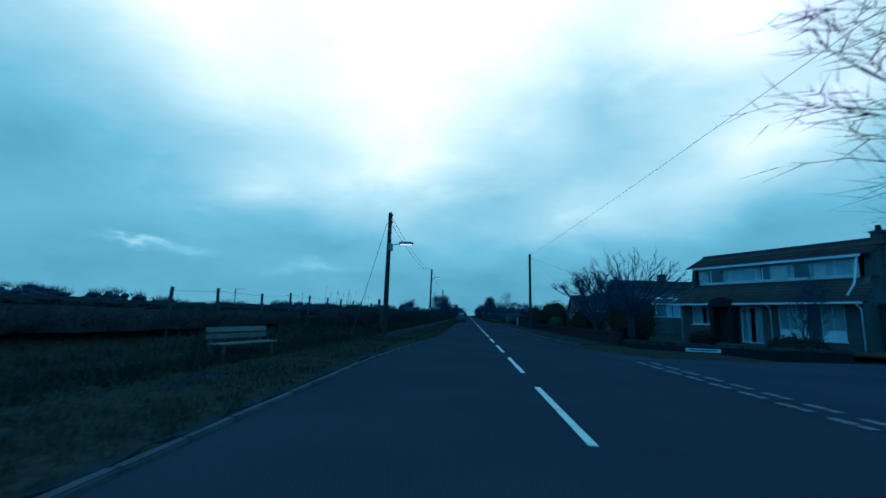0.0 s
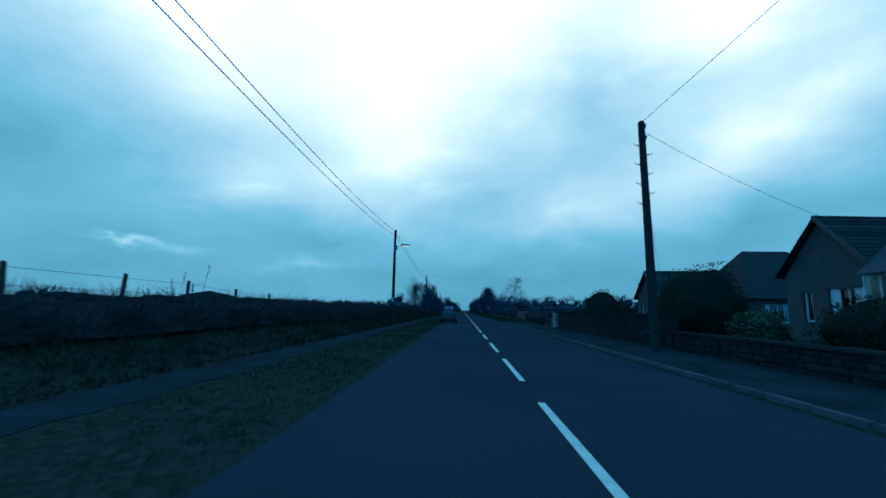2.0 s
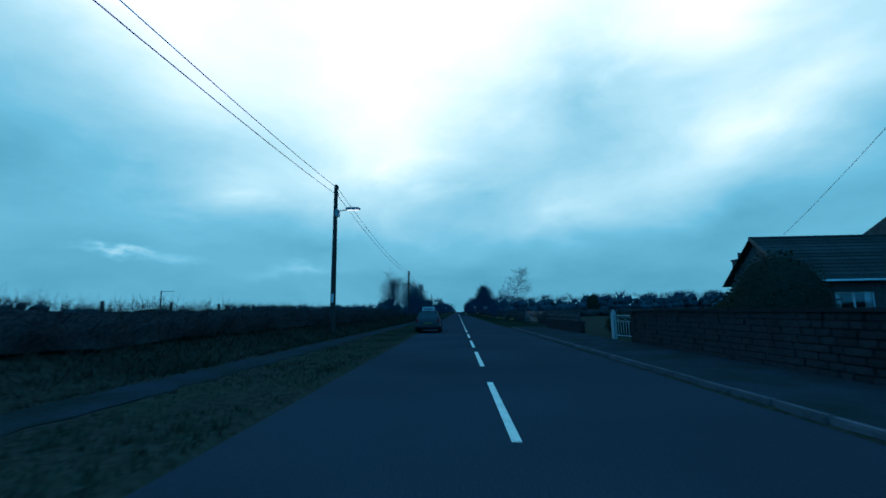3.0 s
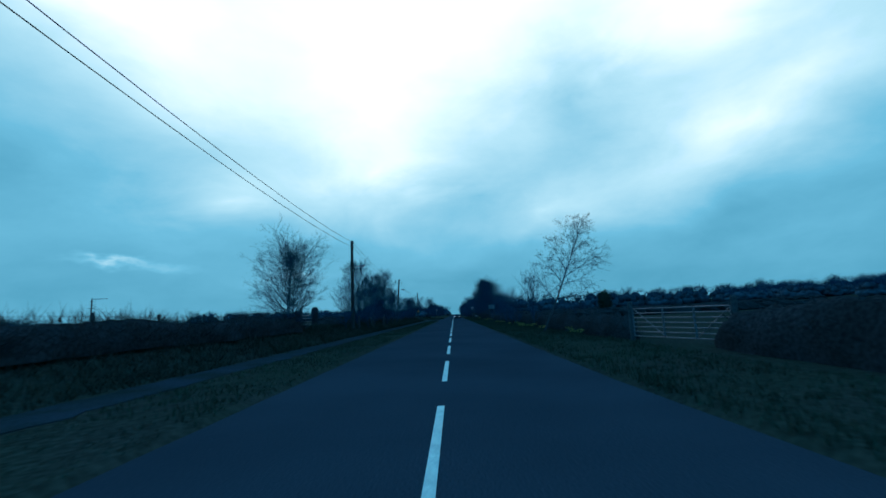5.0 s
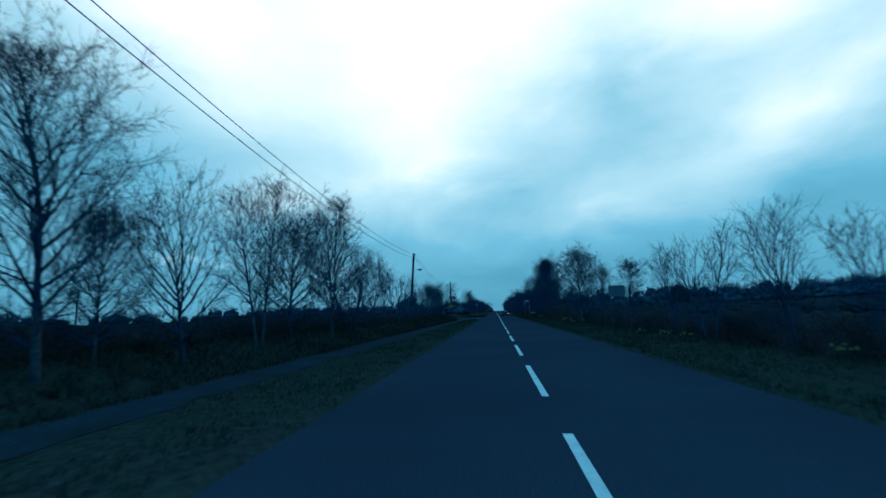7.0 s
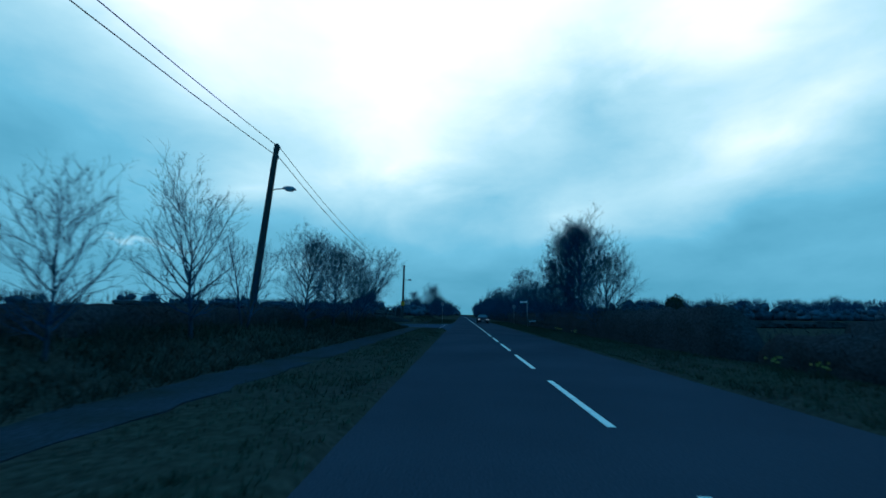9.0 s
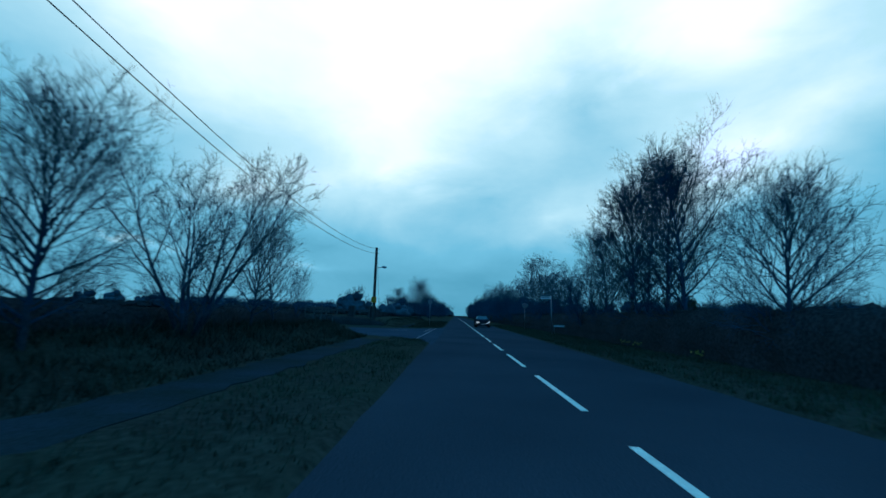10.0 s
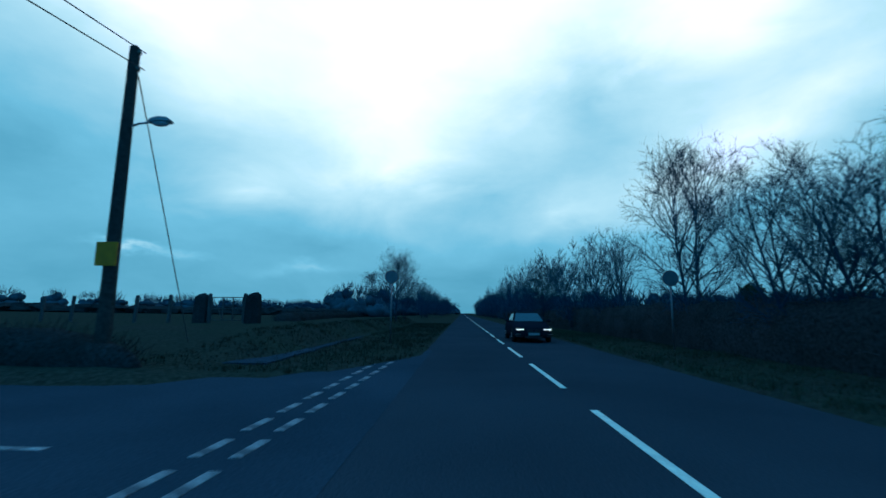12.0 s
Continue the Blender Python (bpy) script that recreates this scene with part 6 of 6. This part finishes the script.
def hatchback(m):
    """Seen from behind: its tail is at y = 0."""
    t = thing("parked_car", m, "silver-grey hatchback parked with a white roof sign", "car")
    body = part("body", loft([(0.0, 0.66, 0.34, 0.6, 0.86, 0.6), (0.08, 0.8, 0.27, 0.66, 0.93, 0.72), (0.35, 0.87, 0.22, 0.7, 0.97, 0.8), (1.4, 0.88, 0.2, 0.72, 0.98, 0.82), (2.9, 0.88, 0.2, 0.72, 0.95, 0.8), (3.5, 0.85, 0.22, 0.62, 0.85, 0.74), (3.95, 0.74, 0.26, 0.5, 0.7, 0.6), (4.05, 0.6, 0.32, 0.48, 0.6, 0.5)]), PAINT_GREY, t, smooth=True)
    cabin(t, PAINT_GREY, (0.1, 3.0, 0.76, 0.76, 0.9), (0.5, 2.1, 0.6, 0.6, 1.43), [(0, (0.08, 0.92, 0.16, 0.86, "dark rear window")), (1, (0.14, 0.5, 0.14, 0.88, "")), (1, (0.53, 0.86, 0.14, 0.88, "")), (2, (0.06, 0.94, 0.1, 0.92, "dark windscreen")), (3, (0.14, 0.47, 0.14, 0.88, "")), (3, (0.5, 0.86, 0.14, 0.88, ""))])
    for sx in (-1, 1):
        part("tail_light", Shape().box(sx * 0.69 - 0.1, -0.015, 0.72, sx * 0.69 + 0.1, 0.12, 0.93), RED_LENS, t, "red tail lamp", bevel=0.03)
        part("wing_mirror", Shape().blob((sx * 0.98, 2.55, 1.0), (0.1, 0.08, 0.07), 0.05, 1, 6, 8), BLACK_TRIM, t, smooth=True)
    part("bumper", loft([(-0.06, 0.62, 0.3, 0.42, 0.52, 0.6), (-0.02, 0.82, 0.27, 0.44, 0.56, 0.8), (0.2, 0.885, 0.25, 0.44, 0.55, 0.87)]), BLACK_TRIM, t, smooth=True)
    part("number_plate", Shape().box(-0.26, -0.03, 0.6, 0.26, -0.005, 0.71), PLATE_BLANK, t, "yellow rear plate")
    part("rear_wiper", Shape().tube([(0.0, 0.19, 1.0), (0.3, 0.27, 1.1)], [0.012, 0.008], 6), BLACK_TRIM, t)
    sign = part("roof_sign", Shape().prism([(-0.13, 1.5), (0.13, 1.5), (0.07, 1.76), (-0.07, 1.76)], -0.42, 0.42, Matrix(((0, 0, 1, 0), (1, 0, 0, 1.25), (0, 1, 0, 0), (0, 0, 0, 1)))), SIGN_FACE, t, "white plastic roof sign", bevel=0.01)
    for z, w in ((1.56, 0.3), (1.64, 0.34)):
        part("text_bar", Shape().box(-w, 1.10 + (z - 1.5) * 0.24, z, w, 1.125 + (z - 1.5) * 0.24, z + 0.045), DARKROOM, sign)
    wheels(t, 0.88, 0.72, 3.25, 0.3)


def saloon(m):
    """Seen from the front: its nose is at y = 0."""
    t = thing("oncoming_car", m, "dark saloon with lit twin headlamps on the road", "car")
    part("body", loft([(0.0, 0.6, 0.34, 0.5, 0.66, 0.5), (0.08, 0.8, 0.24, 0.5, 0.74, 0.68), (0.4, 0.9, 0.2, 0.6, 0.82, 0.78), (1.5, 0.94, 0.19, 0.74, 0.98, 0.84), (2.6, 0.945, 0.19, 0.76, 1.0, 0.84), (4.2, 0.94, 0.2, 0.78, 1.02, 0.82), (4.9, 0.86, 0.26, 0.74, 0.98, 0.74), (5.05, 0.7, 0.36, 0.7, 0.88, 0.62)]), PAINT_DARK, t, smooth=True)
    cabin(t, PAINT_DARK, (1.5, 4.65, 0.80, 0.76, 0.95), (2.35, 3.75, 0.62, 0.60, 1.42), [(0, (0.04, 0.96, 0.08, 0.93, "windscreen reflecting the sky")), (1, (0.12, 0.5, 0.14, 0.88, "")), (1, (0.53, 0.84, 0.14, 0.88, "")), (2, (0.08, 0.92, 0.14, 0.88, "")), (3, (0.16, 0.47, 0.14, 0.88, "")), (3, (0.5, 0.88, 0.14, 0.88, ""))])
    for sx in (-1, 1):
        hl = part("headlight", Shape().box(sx * 0.64 - 0.21, 0.02, 0.58, sx * 0.64 + 0.21, 0.3, 0.72), BLACK_TRIM, t, "headlamp unit", bevel=0.04)
        for k in (-1, 1):
            c = sx * 0.64 + 0.095 * k
            arc = [math.pi * (0.95 + 1.1 * i / 8) for i in range(9)]
            part("light_ring", Shape().tube([(c + 0.07 * math.cos(u), 0.005, 0.655 + 0.05 * math.sin(u)) for u in arc], [0.009] * 9, 6), HEADLIGHT, hl, "lit white light ring")
            part("lamp_lens", Shape().blob((c, 0.012, 0.655), (0.03, 0.02, 0.03), 0.0, 0, 5, 8), LENS, hl, "round lamp lens")
        part("grille", Shape().box(sx * 0.17 - 0.15, -0.015, 0.46, sx * 0.17 + 0.15, 0.1, 0.66), BLACK_TRIM, t, "dark grille", bevel=0.03)
        part("lower_vent", Shape().box(sx * 0.66 - 0.18, 0.03, 0.28, sx * 0.66 + 0.18, 0.15, 0.4), BLACK_TRIM, t, bevel=0.02)
        part("vent_strip", Shape().box(sx * 0.66 - 0.17, 0.015, 0.405, sx * 0.66 + 0.17, 0.06, 0.42), RIM, t)
        part("wing_mirror", Shape().blob((sx * 1.03, 1.75, 1.02), (0.12, 0.08, 0.07), 0.05, 1, 6, 8), PAINT_DARK, t, smooth=True)
    part("number_plate", Shape().box(-0.26, -0.05, 0.36, 0.26, -0.02, 0.47), PLATE_FRONT, t, "pale front plate")
    part("front_intake", Shape().box(-0.42, -0.01, 0.22, 0.42, 0.12, 0.36), BLACK_TRIM, t, bevel=0.03)
    wheels(t, 0.945, 0.95, 4.05, 0.34)


hatchback(pose(-2.62, 81.0, 0.0, 0, 0, 0.5))
saloon(pose(1.5, 225.5, 0.0, 0, 0, 0))


# ---- grass, flowers and verge growth ----
def grass(name, n, box, height, seed, label, mat=BLADE, lean=0.25):
    rnd = random.Random(seed)
    s = Shape()
    x0, x1, y0, y1 = box
    v, f = s.v, s.f
    for _ in range(n):
        x, y = rnd.uniform(x0, x1), rnd.uniform(y0, y1)
        if in_mouth(x, y) or left_edge(y) - 0.08 < x < right_edge(y) + 0.12:
            continue
        z = ground_z(x, y) - 0.03
        big = 0.6 + 0.8 * max(0.0, 0.5 + noise.noise(Vector((x * 0.5, y * 0.35, seed))))
        for b in range(4):
            a, h = rnd.uniform(0, 6.28), height * big * rnd.uniform(0.5, 1.2)
            px, py = x + rnd.gauss(0, 0.07), y + rnd.gauss(0, 0.07)
            dx, dy = math.cos(a) * 0.014, math.sin(a) * 0.014
            lx, ly = rnd.gauss(0, lean) * h, rnd.gauss(0, lean) * h
            o = len(v)
            v += [(px - dx, py - dy, z), (px + dx, py + dy, z), (px + lx, py + ly, z + h)]
            f.append((o, o + 1, o + 2))
    solid(name, s, mat, label, "grass", kind="stuff")


grass("verge_grass_left", 15000, (-5.6, -3.25, 22, 200), 0.10, 1, "short rough grass on the verge")
grass("bank_grass", 22000, (-9.6, -7.0, 4, 196), 0.22, 2, "long rough grass on the bank", BANK_BLADE, 0.5)
grass("bank_dead_grass", 5000, (-10.2, -7.6, 4, 196), 0.40, 3, "dead straw-coloured grass on the bank", DRY, 0.5)
grass("verge_grass_right", 20000, (3.35, 6.9, 88, 240), 0.13, 4, "rough grass on the verge")
grass("verge_grass_far", 7000, (-9.5, -3.3, 214, 262), 0.15, 5, "rough grass beyond the side road", BANK_BLADE)
grass("corner_grass", 5000, (-9.5, -4.5, 3, 26), 0.12, 6, "short rough grass round the bench")
grass("garden_grass", 3500, (6.6, 14.0, 24, 68), 0.1, 7, "short lawn grass in the gardens")

PETAL = material("daffodil_petal", (0.34, 0.21, 0.05), 0.6, 0.1, 5.0, 1.0, 0.0)
clumps = []
for k in range(3):
    rnd = random.Random(70 + k)
    leaves, bloom = Shape(), Shape()
    for _ in range(9):
        x, y, h = rnd.gauss(0, 0.14), rnd.gauss(0, 0.14), rnd.uniform(0.24, 0.36)
        leaves.tube([(x, y, 0), (x + 0.01, y, h * 0.6), (x + 0.02, y - 0.01, h)], [0.006, 0.005, 0.004], 4, cap=False)
        for q in range(2):
            a = rnd.uniform(0, 6.28)
            leaves.add([(x - 0.01, y, 0), (x + 0.01, y, 0), (x + math.cos(a) * 0.1, y + math.sin(a) * 0.1, h * 0.8)], [(0, 1, 2)])
        c = Vector((x + 0.02, y - 0.02, h))
        for q in range(6):
            a = q * math.pi / 3
            d = Vector((math.cos(a), -0.15, math.sin(a)))
            e = Vector((-math.sin(a), 0, math.cos(a)))
            bloom.add([tuple(c), tuple(c + d * 0.026 + e * 0.013), tuple(c + d * 0.048), tuple(c + d * 0.026 - e * 0.013)], [(0, 1, 2, 3)])
        bloom.tube([c, c + Vector((0, -0.035, -0.004))], [0.012, 0.018], 6, cap=False)
    t = thing("daffodil_clump", pose(0, 0, 0), "clump of yellow daffodils in the verge grass", "daffodils", "daffodils on the verge")
    tagged(part("foliage", leaves, BLADE, t), kind="stuff")
    tagged(part("bloom", bloom, PETAL, t), kind="stuff")
    clumps.append(t)
rnd = random.Random(17)
for k in range(26):
    y = rnd.choice([rnd.uniform(106, 120), rnd.uniform(116, 142), rnd.uniform(154, 166)])
    x = 5.3 + rnd.uniform(0, 1.1)
    copy_thing(clumps[k % 3], Matrix.Translation((x, y, ground_z(x, y))) @ Matrix.Rotation(rnd.uniform(-0.8, 0.8), 4, "Z"))
for k, (x, y) in enumerate([(6.1, 190.5), (6.3, 192.4), (5.9, 185.0)]):
    copy_thing(clumps[k], Matrix.Translation((x, y, ground_z(x, y))))
for t in clumps:
    for o in (*t.children_recursive, t):
        bpy.data.objects.remove(o)
